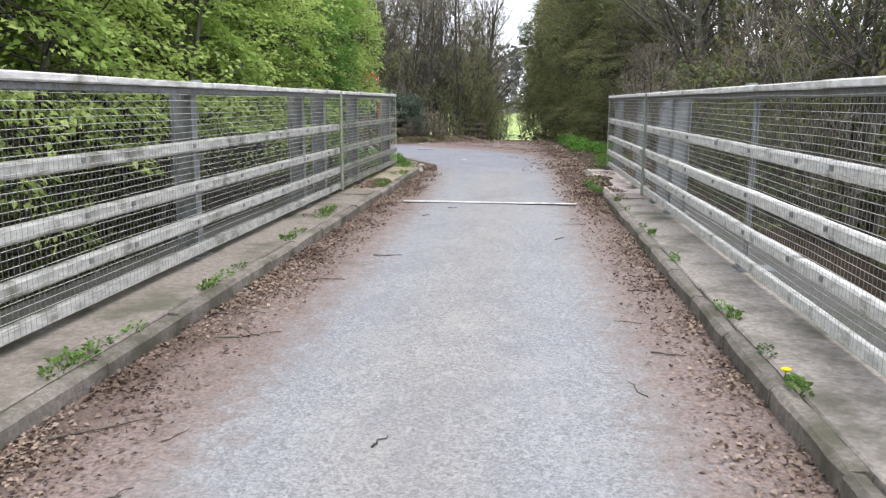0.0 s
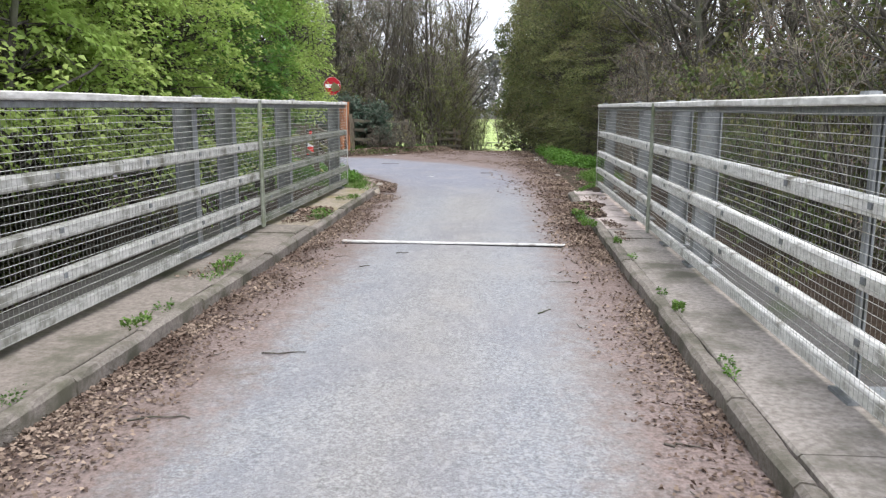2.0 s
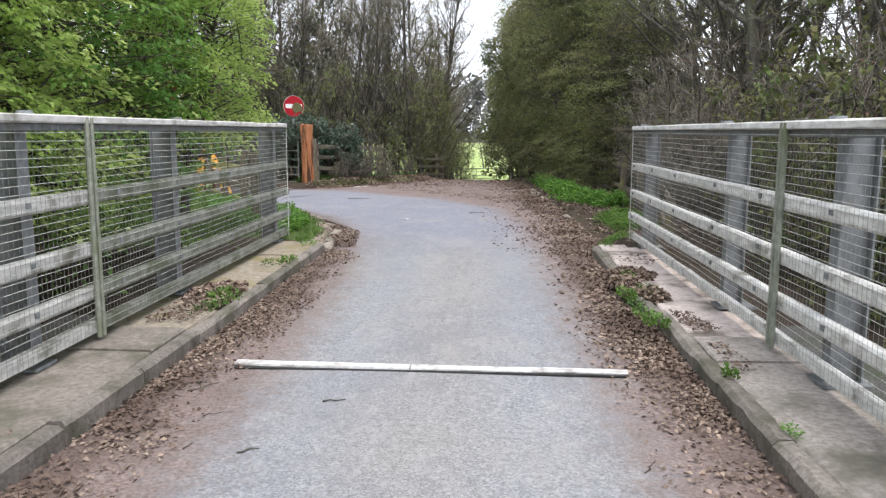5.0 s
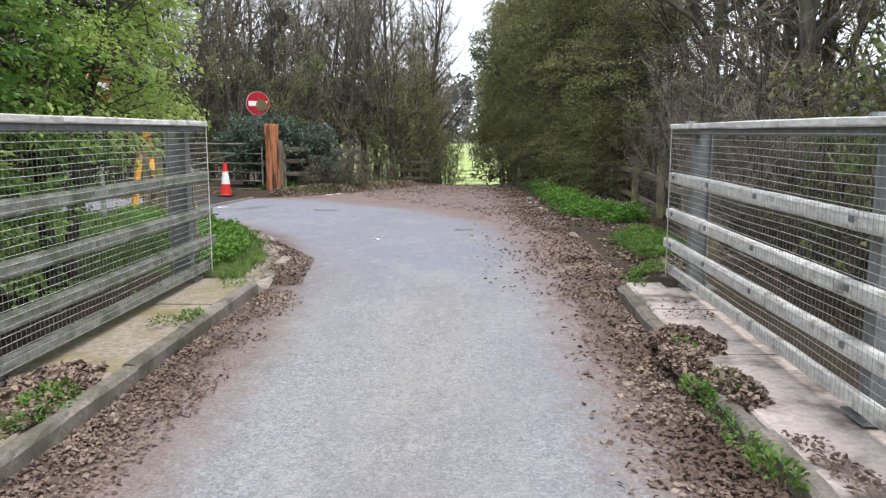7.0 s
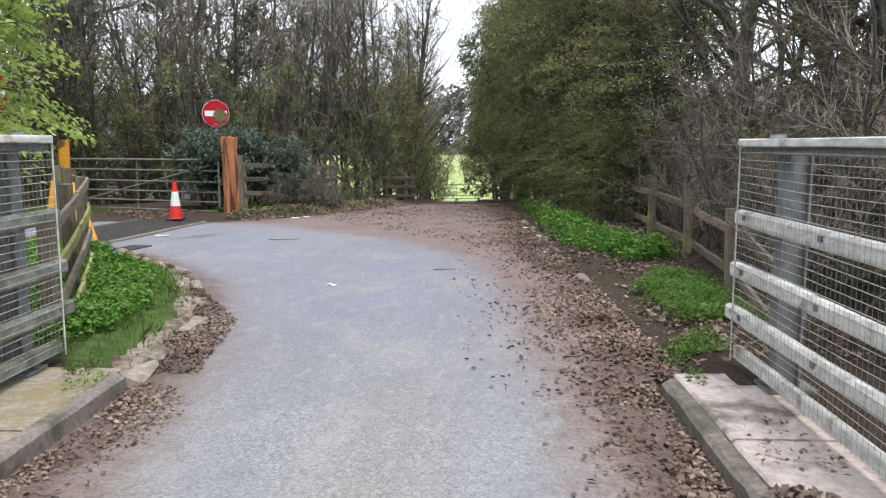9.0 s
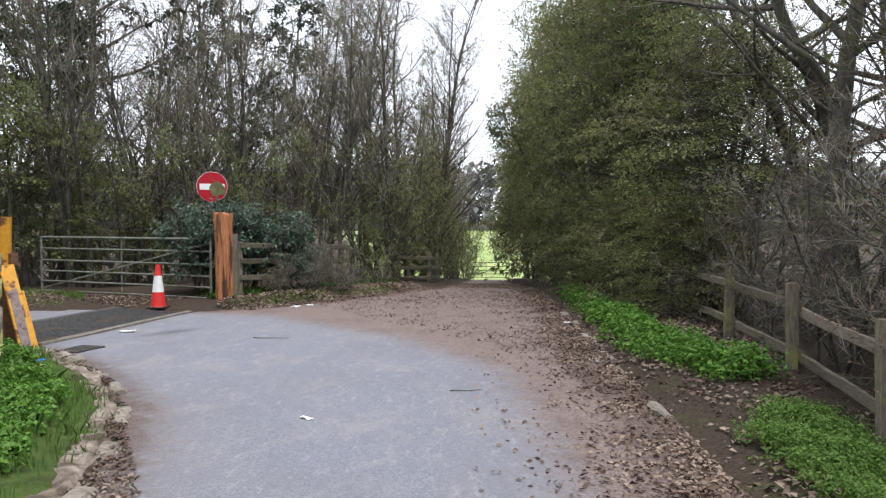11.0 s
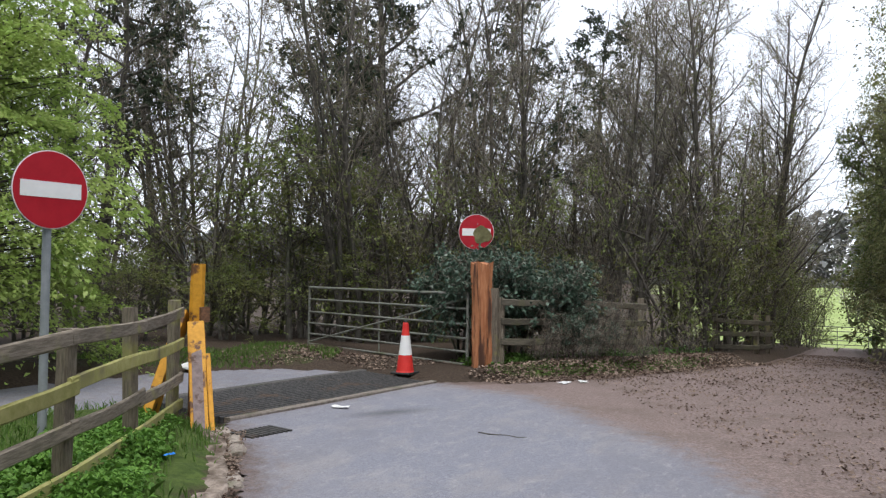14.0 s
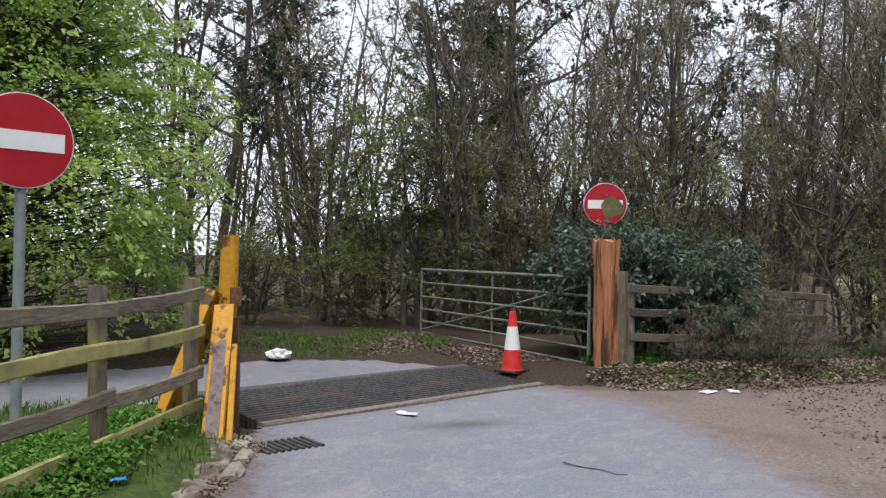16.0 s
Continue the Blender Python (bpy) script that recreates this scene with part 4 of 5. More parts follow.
def grow(seed, height, stems=1, r=0.10, limbs=16, limb_len=0.35, limb_from=0.15, limb_up=0.6, branches=7, twigs=6, twig_len=0.45, leaves=4, leaf=0.06,
         lift=0.06, wob=0.12, spread=0.35, shape=1.0):
    """A tree's paths: stems, limbs, twigs; and its leaves' places and ways."""
    rng = np.random.default_rng(seed)
    S, L, T, C, D = [], [], [], [], []
    for s in range(stems):
        az = rng.uniform(0, 2 * np.pi)
        tilt = spread * rng.uniform(0.3, 1.0) if stems > 1 else 0.06
        h = height * rng.uniform(0.75, 1.0) if s else height
        base = np.array([np.cos(az), np.sin(az), 0]) * (0.18 if stems > 1 else 0)
        base[2] = -0.35
        P, R = grow_path(rng, base, np.array([np.cos(az) * tilt, np.sin(az) * tilt, 1.0]), h, 9, r * rng.uniform(0.7, 1.0), 0.012, wob * 0.6, 0.05)
        R[0] *= 1.35
        S.append((P, R, 7))
        for i in range(limbs):
            t = limb_from + (0.98 - limb_from) * (i + rng.random()) / limbs
            p, rr, d = along(P, R, t)
            a = i * 2.4 + rng.uniform(-0.5, 0.5)
            out = np.array([np.cos(a), np.sin(a), limb_up + rng.uniform(-0.25, 0.3)])
            ln = height * limb_len * (1 - 0.72 * ((t - limb_from) / (1 - limb_from)) ** shape) * rng.uniform(0.65, 1.15)
            LP, LR = grow_path(rng, p, out, ln, 5, min(rr * 0.62, 0.06), 0.006, wob, lift)
            L.append((LP, LR, 4 if rr > 0.03 else 3))
            for j in range(branches):
                p2, r2, d2 = along(LP, LR, 0.2 + 0.8 * (j + rng.random()) / branches)
                o2 = d2 / (np.linalg.norm(d2) + 1e-9) + rng.normal(size=3) * 0.65
                BP, BR = grow_path(rng, p2, o2, ln * rng.uniform(0.2, 0.42) + 0.12, 2, min(r2 * 0.7, 0.016), 0.004, wob, lift)
                L.append((BP, BR, 3))
                for k in range(twigs):
                    p3, r3, d3 = along(BP, BR, 0.15 + 0.85 * (k + rng.random()) / twigs)
                    o3 = d3 / (np.linalg.norm(d3) + 1e-9) + rng.normal(size=3) * 0.6
                    TP, TR = grow_path(rng, p3, o3, twig_len * rng.uniform(0.5, 1.2), 1, 0.0045, 0.0022, wob, lift)
                    T.append((TP, TR, 3))
                    m = int(leaves) + (rng.random() < leaves - int(leaves))
                    for _ in range(m):
                        q, _r, dd = along(TP, TR, rng.uniform(0.1, 1.0))
                        C.append(q)
                        D.append(dd / (np.linalg.norm(dd) + 1e-9) + rng.normal(size=3) * 0.8)
    return S, L, T, np.array(C).reshape(-1, 3), np.array(D).reshape(-1, 3), rng


def tree(name, label, category, group, bark, twig, leafmat, leaf_size, **kw):
    S, L, T, C, D, rng = grow(leaf=leaf_size, **kw)
    ob = thing(name, label, category, group)
    for stem in S:
        placed("trunk", tubes_mesh("trunk", [stem]), bark, ob)
    tagged(placed("limb_mass", tubes_mesh("limb_mass", L), bark, ob), kind="stuff")
    tagged(placed("twig_mass", twigs_mesh("twig_mass", T, rng), twig, ob), kind="stuff")
    if len(C):
        tagged(placed("crown", leaves_mesh("crown", C, D, leaf_size, rng), leafmat, ob), kind="stuff")
    return ob


def spray_tree(label, group, leafmat, seed, base, centre, radii, sprays, per, leaf, east=None, stems=3):
    """A dense leafy tree: stems from the base, and a lumpy crown of flat, layered leaf sprays."""
    rng = np.random.default_rng(seed)
    ob = thing("leafy_tree", label, "tree", group)
    c, rad = np.array(centre, float), np.array(radii, float)
    stem_paths = []
    for k in range(stems):
        a = rng.uniform(0, 6.28)
        foot = np.array([0.2 * np.cos(a), 0.2 * np.sin(a), base])
        P, R = grow_path(rng, foot, np.array([0.16 * np.cos(a), 0.16 * np.sin(a), 1.0]), c[2] + rad[2] * 0.7 - base, 8, 0.075, 0.015, 0.06, 0.04)
        stem_paths.append((P, R))
        placed("trunk", tubes_mesh("trunk", [(P, R, 7)]), M_BARK, ob)
    U = rng.normal(size=(sprays, 3))
    U /= np.linalg.norm(U, axis=1)[:, None]
    U[:, 2] = np.where(U[:, 2] < -0.6, -U[:, 2], U[:, 2])
    lump = 1 + 0.2 * np.sin(U[:, 0] * 6.1 + seed) * np.sin(U[:, 1] * 5.3 + 1.7 * seed) + 0.18 * np.sin(U[:, 2] * 9.0 + U[:, 0] * 4 + seed)
    S = c + U * rad * (lump * rng.uniform(0.64, 1.1, sprays))[:, None]
    if east is not None:
        S[:, 0] = np.where(S[:, 0] > east, east - np.abs(rng.normal(size=sprays)) * 0.22, S[:, 0])
    axis_d = U * np.array([1, 1, 0.25]) + rng.normal(size=(sprays, 3)) * 0.3
    axis_d[:, 2] -= 0.12
    axis_d /= np.linalg.norm(axis_d, axis=1)[:, None]
    flat = np.cross(axis_d, [0, 0, 1.0])
    flat /= np.linalg.norm(flat, axis=1)[:, None] + 1e-9
    limbs = []
    for q, d in zip(S[::2], axis_d[::2]):
        P, R = stem_paths[int(rng.integers(stems))]
        o, r0, _ = along(P, R, float(np.clip((q[2] - 0.5 - base) / (P[-1][2] - base), 0.25, 0.97)))
        mid = (o + q) / 2 + rng.normal(size=3) * 0.12
        limbs.append((np.array([o, mid, q, q + d * 0.3]), np.array([min(r0 * 0.5, 0.022), 0.012, 0.006, 0.003]), 3))
    tagged(placed("limb_mass", tubes_mesh("limb_mass", limbs), M_BARK, ob), kind="stuff")
    along_f, across = rng.uniform(-0.25, 1.0, (sprays, per)), rng.normal(size=(sprays, per)) * 0.5
    size = rng.uniform(0.35, 0.75, (sprays, 1))
    taper = 1.05 - 0.6 * np.abs(along_f)
    C = S[:, None] + axis_d[:, None] * (along_f * size)[..., None] + flat[:, None] * (across * size * 0.55 * taper)[..., None]
    C[..., 2] += rng.normal(size=(sprays, per)) * 0.035 - 0.10 * np.clip(along_f, 0, 1) ** 2
    D = axis_d[:, None] + flat[:, None] * (np.sign(across) * 0.7)[..., None] + rng.normal(size=(sprays, per, 3)) * 0.35
    C, D = C.reshape(-1, 3), D.reshape(-1, 3)
    if east is not None:
        ok = C[:, 0] < east + 0.12
        C, D = C[ok], D[ok]
    tagged(placed("crown", leaves_mesh("crown", C, D, leaf, rng, 0.62, 0.2), leafmat, ob), kind="stuff")
    return ob


def ground_at(x, y):
    return float(ground_z(np.array([x]), np.array([y]))[0])


PLANTED = set()


def plant(protos, spots, seed, lo=0.85, hi=1.15, turn=True):
    """Each first spot moves the tree itself, the rest are copies."""
    rnd = random.Random(seed)
    for n, (x, y) in enumerate(spots):
        p = protos[n % len(protos)]
        s = rnd.uniform(lo, hi)
        m = Matrix.Translation((x, y, ground_at(x, y))) @ Matrix.Rotation(rnd.uniform(0, 6.28) if turn else 0.0, 4, "Z") @ Matrix.Diagonal((s, s, s * rnd.uniform(0.92, 1.1), 1))
        if p.name in PLANTED:
            c = copy_thing(p, m)
            c.matrix_basis = m
        else:
            PLANTED.add(p.name)
            p.matrix_basis = m


def hang(protos, spots):
    """Leafy trees by the place and height of the crown's middle; their stems reach into the ground."""
    for n, (x, y, z, k) in enumerate(spots):
        p = protos[n % len(protos)]
        m = Matrix.Translation((x, y, z)) @ Matrix.Diagonal((min(1.0, k + 0.25), k, k, 1))
        if p.name in PLANTED:
            copy_thing(p, m).matrix_basis = m
        else:
            PLANTED.add(p.name)
            p.matrix_basis = m


def scatter(seed, n, poly, gap):
    rnd = random.Random(seed)
    xs, ys = [p[0] for p in poly], [p[1] for p in poly]
    res, tries = [], 0
    while len(res) < n and tries < n * 200:
        tries += 1
        x, y = rnd.uniform(min(xs), max(xs)), rnd.uniform(min(ys), max(ys))
        if inside(np.array([x]), np.array([y]), poly)[0] and all((x - a) ** 2 + (y - b) ** 2 > gap * gap for a, b in res):
            res.append((x, y))
    return res


bare = [tree("bare_tree", "tall slender grey tree with bare spring branches", "tree", "bare trees of the wood", M_BARK, M_TWIG, M_LEAF_BUD, 0.05, seed=11 + i, height=8.6 + 0.8 * i,
             stems=1 + (i % 3), r=0.085, limbs=15 if i % 3 else 22, limb_len=0.30, limb_from=0.18, limb_up=1.1, branches=6, twigs=7, twig_len=0.62, leaves=1.25, lift=0.09, wob=0.10, spread=0.18) for i in range(4)]
budding = [tree("budding_tree", "slender tree with sparse young olive-green leaves", "tree", "budding trees of the wood", M_BARK, M_TWIG, M_LEAF_BUD, 0.075, seed=31 + i, height=7.0 + i,
                stems=2, r=0.07, limbs=14, limb_len=0.30, limb_from=0.08, limb_up=0.8, branches=6, twigs=5, twig_len=0.45, leaves=2.4, lift=0.06, wob=0.12, spread=0.25) for i in range(3)]
hedge = [spray_tree("dense hedgerow tree in bright yellow-green spring leaf", "green leafy trees", M_LEAF_BRIGHT, 51 + i, -6.4, (0, 0, 0), (1.95, 2.1, 2.3), 760, 62, 0.062, 1.7) for i in range(2)]
cool_hedge = [spray_tree("dense hedgerow tree in fresh mid-green leaf", "green leafy trees", M_LEAF_FRESH, 57, -4.5, (0, 0, 0), (1.9, 2.0, 2.6), 720, 62, 0.062, 1.65)]
end_green = [spray_tree("bushy tree in fresh green leaf at the parapet's end", "green leafy trees", M_LEAF_BRIGHT, 58, -2.6, (0, 0, 0), (1.6, 1.6, 1.8), 480, 62, 0.056, 1.1)]
far_green = [spray_tree("bushy tree in bright fresh green leaf", "green leafy trees", M_LEAF_BRIGHT, 55, -3.8, (0, 0, 0), (2.1, 2.2, 3.6), 1150, 50, 0.078)]
soft_green = [spray_tree("slim shrub in sparse fresh olive leaf", "fresh green shrubs", M_LEAF_OLIVE, 59, -2.4, (0, 0, 0), (1.25, 1.25, 2.1), 170, 34, 0.07)]
side_bush = [spray_tree("tall hawthorn in small olive-green young leaf", "hawthorns beside the track", M_LEAF_HAW, 141 + i, -3.6, (0, 0, 0), (1.65, 1.9, 3.3), 760, 38, 0.055, None, 4) for i in range(2)]
stout = [tree("stout_tree", "stout dark tree trunk with bare crooked limbs", "tree", "stout trees beside the track", M_BARK, M_TWIG, M_LEAF_BUD, 0.05, seed=131 + i, height=10.5, stems=1 + i, r=0.15,
              limbs=17, limb_len=0.36, limb_from=0.2, limb_up=0.55, branches=5, twigs=5, twig_len=0.6, leaves=0.8, lift=0.05, wob=0.16, spread=0.3) for i in range(2)]
midgreen = [tree("leafy_tree", "bushy tree in darker green leaf", "tree", "green leafy trees", M_BARK, M_TWIG, M_LEAF_MID, 0.09, seed=61, height=8.2, stems=2, r=0.11,
                 limbs=17, limb_len=0.34, limb_from=0.12, limb_up=0.5, branches=8, twigs=6, twig_len=0.5, leaves=7, lift=0.02, wob=0.13, spread=0.25)]
evergreen = [tree("evergreen_shrub", "tall dark evergreen shrub beside the track", "shrub", "evergreen shrubs", M_BARK, M_TWIG, M_LEAF_DARK, 0.055, seed=71 + i, height=6.4 + i, stems=3, r=0.07,
                  limbs=14, limb_len=0.30, limb_from=0.03, limb_up=0.5, branches=7, twigs=6, twig_len=0.42, leaves=15, lift=0.03, wob=0.14, spread=0.25, shape=1.4) for i in range(2)]
brown = [tree("bare_shrub", "tangled brown leafless shrub", "shrub", "bare shrubs", M_BARK, M_TWIG, M_LEAF_BROWN, 0.04, seed=81 + i, height=3.6 + i, stems=4, r=0.035,
              limbs=8, limb_len=0.38, limb_from=0.06, limb_up=0.6, branches=5, twigs=6, twig_len=0.4, leaves=0.6, lift=0.02, wob=0.2, spread=0.5) for i in range(2)]
pine = [tree("pine_tree", "tall dark pine with ragged needle clumps", "tree", "pines behind the wood", M_BARK, M_TWIG, M_LEAF_PINE, 0.11, seed=91, height=12.5, stems=1, r=0.16,
             limbs=26, limb_len=0.22, limb_from=0.35, limb_up=0.25, branches=6, twigs=6, twig_len=0.4, leaves=12, lift=0.03, wob=0.12)]
ivy = [tree("ivy_bush", "low dark blue-green ivy bush beside the gate", "bush", "ivy bushes", M_BARK, M_TWIG, M_LEAF_BLUE, 0.085, seed=95, height=2.1, stems=5, r=0.03,
            limbs=9, limb_len=0.27, limb_from=0.5, limb_up=0.4, branches=5, twigs=5, twig_len=0.28, leaves=3.2, lift=0.0, wob=0.2, spread=0.26)]

thicket = [tree("dark_thicket", "dark evergreen thicket deep in the wood", "shrub", "dark thickets", M_BARK, M_TWIG, M_LEAF_DARK, 0.17, seed=121, height=6.2, stems=2, r=0.07,
                limbs=12, limb_len=0.32, limb_from=0.03, limb_up=0.5, branches=6, twigs=4, twig_len=0.5, leaves=2.4, lift=0.03, wob=0.14, spread=0.3, shape=1.4)]
hazel = [tree("young_leaf_shrub", "shrub in sparse fresh yellow-green leaf", "shrub", "fresh green shrubs", M_BARK, M_TWIG, M_LEAF_OLIVE, 0.075, seed=101 + i, height=4.6, stems=4, r=0.045,
              limbs=10, limb_len=0.33, limb_from=0.05, limb_up=0.6, branches=6, twigs=6, twig_len=0.4, leaves=3.2, lift=0.03, wob=0.15, spread=0.4) for i in range(2)]
pale = [tree("pale_tree", "pale grey bare tree by the field gate", "tree", "pale trees", M_TWIG_PALE, M_TWIG_PALE, M_WHITE, 0.07, seed=111, height=8.0, stems=2, r=0.09,
             limbs=18, limb_len=0.34, limb_from=0.15, limb_up=0.6, branches=6, twigs=6, twig_len=0.5, leaves=1.0, lift=0.04, wob=0.12, spread=0.3)]
hang(hedge, [(-5.05, 9.2, 2.3, 1.0), (-5.05, 5.8, 2.4, 1.05), (-5.1, 2.4, 2.3, 1.0), (-7.4, 10.0, 3.2, 1.1), (-7.6, 6.2, 3.3, 1.1), (-5.0, 11.9, 2.0, 0.95)])
hang(cool_hedge, [(-5.0, 14.4, 1.9, 1.0), (-7.0, 13.0, 2.4, 1.15)])
hang(end_green, [(-4.45, 16.9, 2.45, 1.0)])
hang(far_green, [(-11.5, 23.9, 2.5, 1.0), (-13.4, 23.0, 4.0, 1.15), (-9.4, 16.0, 2.4, 1.0), (-12.0, 21.4, 2.4, 0.9)])
hang(soft_green, [(-10.6, 30.9, 2.6, 1.1), (-14.2, 27.0, 1.2, 0.55), (-12.9, 28.6, 1.0, 0.5), (-11.6, 29.8, 0.9, 0.45)])
plant(thicket, [(-8.0, 6.0), (-8.4, 10.6), (-7.6, 14.8), (-10.5, 13.0), (-9.6, 8.0)], 29, 0.55, 0.75)
plant(midgreen, [(-9.4, 14.4), (-10.5, 10.0)], 2, 0.8, 1.0)
# Dark shrubs added under the west hedge to stand in for its shade.
plant(evergreen, [(-4.9, 4.6), (-5.0, 7.4), (-4.9, 10.0), (-5.3, 12.4), (-6.4, 6.0), (-6.4, 9.0), (-6.6, 11.6)], 37, 0.7, 0.8)
left_wood = [(-4.4, 31.2), (-3.6, 33.6), (-9.8, 31.2), (-15, 28.5), (-22, 30), (-22, 46), (-3.0, 48), (-2.6, 36)]
plant(bare, scatter(3, 38, left_wood, 1.2), 3, 0.85, 1.15)
plant(bare, [(-8.2, 33.0), (-6.6, 34.0)], 39, 0.9, 1.0)
plant(budding, scatter(4, 18, left_wood, 1.5), 4, 0.75, 1.05)
plant(bare, [(-2.9 + 0.1 * i - 0.3 * math.sin(i * 2.1), 35.5 + 3.4 * i) for i in range(8)], 20, 0.9, 1.1)
plant(hazel, [(-2.7, 39.5), (-2.6, 44.5), (-2.05, 50.0), (-1.9, 54.5), (-1.85, 58.5)], 32, 0.65, 0.85)
plant(budding, [(-2.9 + 0.08 * i + 0.15 * math.sin(i * 2.1), 37.5 + 3.4 * i) for i in range(7)], 5, 0.7, 0.95)
plant(bare, scatter(6, 7, [(-4.4, 46), (-4.4, 60), (-12, 60), (-14, 46)], 1.6), 6, 0.8, 1.0)
plant(pine, [(-12.5, 36.0), (-15.5, 38.5), (-9.0, 38.0), (-18.0, 34.0), (-7.5, 43.0), (-16.4, 30.2), (-11.2, 34.4)], 7)
plant(bare, scatter(8, 16, [(-15, 17), (-15, 30), (-26, 34), (-26, 12)], 1.7), 8)
plant(thicket, scatter(36, 16, [(-17, 12), (-17.5, 29), (-26, 33), (-30, 8)], 1.8), 36, 0.3, 0.42)
plant(hazel, [(-10.5, 31.6), (-9.1, 32.4), (-12.4, 31.4), (-3.4, 35.2), (-16, 31), (-6.6, 33.4), (-3.2, 40.0)], 14, 0.8, 1.05)
plant(brown, scatter(15, 13, [(-4.6, 32.0), (-10, 32), (-16, 29.5), (-24, 32), (-24, 40), (-3.4, 40)], 1.5), 15, 0.5, 0.8)
plant(brown, scatter(21, 6, [(-15, 18), (-14.6, 28), (-24, 32), (-26, 14)], 2.0), 21, 0.6, 0.9)
plant(thicket, scatter(16, 9, [(-4.0, 38), (-24, 36), (-26, 44), (-4, 46)], 2.2), 16, 0.4, 0.65)
plant(thicket, scatter(22, 5, [(-16, 14), (-17, 30), (-28, 32), (-28, 10)], 2.6), 22, 0.35, 0.55)
right_near = [(4.2, 18.5), (3.6, 34), (9, 34), (9, 10), (4.8, 10)]
plant(bare, scatter(9, 7, right_near, 1.5), 9, 0.9, 1.2)
# Low dark thickets added behind the east parapet to darken what shows through it.
plant(thicket, [(3.5, 12.2), (3.6, 13.7), (3.5, 15.2), (3.4, 16.7), (4.4, 13.0), (4.5, 15.8)], 35, 0.36, 0.46)
plant(bare, [(4.2, 21.4), (4.6, 18.6), (5.6, 24.6), (6.0, 15.2), (6.6, 12.4), (7.4, 18.2), (7.2, 21.2), (6.2, 9.4)], 42, 0.95, 1.2)
plant(budding, [(4.0, 20.0), (4.4, 23.6), (5.0, 16.2), (5.4, 13.2)], 43, 0.9, 1.1)
plant(stout, [(4.3, 19.6), (4.9, 22.4), (4.2, 24.8), (5.6, 27.0), (6.2, 20.6), (6.8, 24.2)], 33, 0.85, 1.15)
plant(evergreen, [(3.6, 31.0), (3.0, 34.6), (2.7, 38.4), (2.5, 42.4), (2.3, 47)], 10, 1.0, 1.3)
hang(side_bush, [(3.7, 27.2, 2.3, 0.85), (2.9, 30.2, 3.4, 1.2), (2.5, 33.4, 4.0, 1.4), (2.3, 37.0, 4.0, 1.4), (2.15, 41.4, 3.9, 1.45), (1.95, 47.0, 3.6, 1.5), (1.85, 53.0, 3.4, 1.45)])
hang(side_bush, [(2.7, 28.6, 0.9, 0.42), (2.4, 31.6, 0.9, 0.42), (2.2, 34.8, 0.7, 0.42), (3.0, 26.6, 0.8, 0.36)])
plant(thicket, [(9.0, 20.0), (11.5, 18.0), (8.2, 15.5), (9.5, 12.5)], 27, 0.78, 0.98)
plant(thicket, [(10.5, 23.5), (9.5, 27.0), (12.0, 29.0), (13.5, 24.0), (8.6, 30.5)], 44, 0.4, 0.52)
plant(thicket, [(1.7, 51), (1.7, 55), (1.7, 59.5), (3.8, 36.5), (1.6, 49)], 26, 1.05, 1.3)
plant(thicket, [(5.2, 15.6), (5.6, 12.4), (6.0, 9.2), (6.2, 6.0), (6.8, 14.0), (7.2, 11.0), (5.6, 18.4), (7.0, 17.5)], 17, 0.7, 0.9)
plant(brown, [(3.7, 18.2), (3.7, 19.8), (3.8, 21.4), (3.8, 23.0), (3.6, 25.0), (4.4, 20.6), (4.6, 22.6), (4.3, 17.2)], 11, 0.6, 0.78)
plant(brown, [(3.25, 18.8), (3.3, 20.6), (3.35, 22.3), (3.35, 24.0), (3.3, 25.8), (3.0, 17.6)], 40, 0.66, 0.86)
plant(thicket, [(4.6, 18.6), (4.8, 21.0), (4.9, 23.4), (4.7, 25.6), (5.8, 19.6), (5.9, 22.4)], 41, 0.3, 0.4)
plant(brown, [(4.2, 15.5), (4.6, 12.6), (4.8, 9.6), (5.0, 6.8), (5.2, 17.0), (6.4, 13.5), (6.6, 10)], 38, 0.9, 1.2)
plant(bare, scatter(12, 6, [(4.8, 34), (3.6, 58), (10, 58), (12, 8), (9, 8)], 1.7), 12, 0.9, 1.25)
plant(budding, [(3.2, 35.4), (3.0, 40.0), (3.9, 29.8)], 18, 1.1, 1.3)
plant(ivy, [(-5.75, 29.45), (-5.3, 29.75), (-6.35, 30.2), (-4.95, 30.1), (-5.9, 30.5), (-4.75, 30.9), (-5.45, 29.55)], 13, 0.95, 1.05)
plant(thicket, [(-6.0, 31.8), (-8.0, 32.3), (-5.2, 33.0)], 34, 0.26, 0.33)
plant(ivy, [(-4.15, 30.1), (-3.9, 30.6)], 23, 0.36, 0.5)
plant(brown, [(-4.5, 29.3), (-3.9, 30.1), (-3.3, 31.2), (-4.2, 29.9), (-2.8, 32.6), (-3.6, 30.6), (-3.95, 29.75), (-3.5, 30.25), (-3.2, 30.8), (-3.75, 30.0), (-4.3, 29.5)], 24, 0.18, 0.27)
plant(pale, [(-3.6, 66), (2.2, 68), (-5.5, 72), (-0.2, 84), (3.2, 90)], 19, 0.8, 1.0)


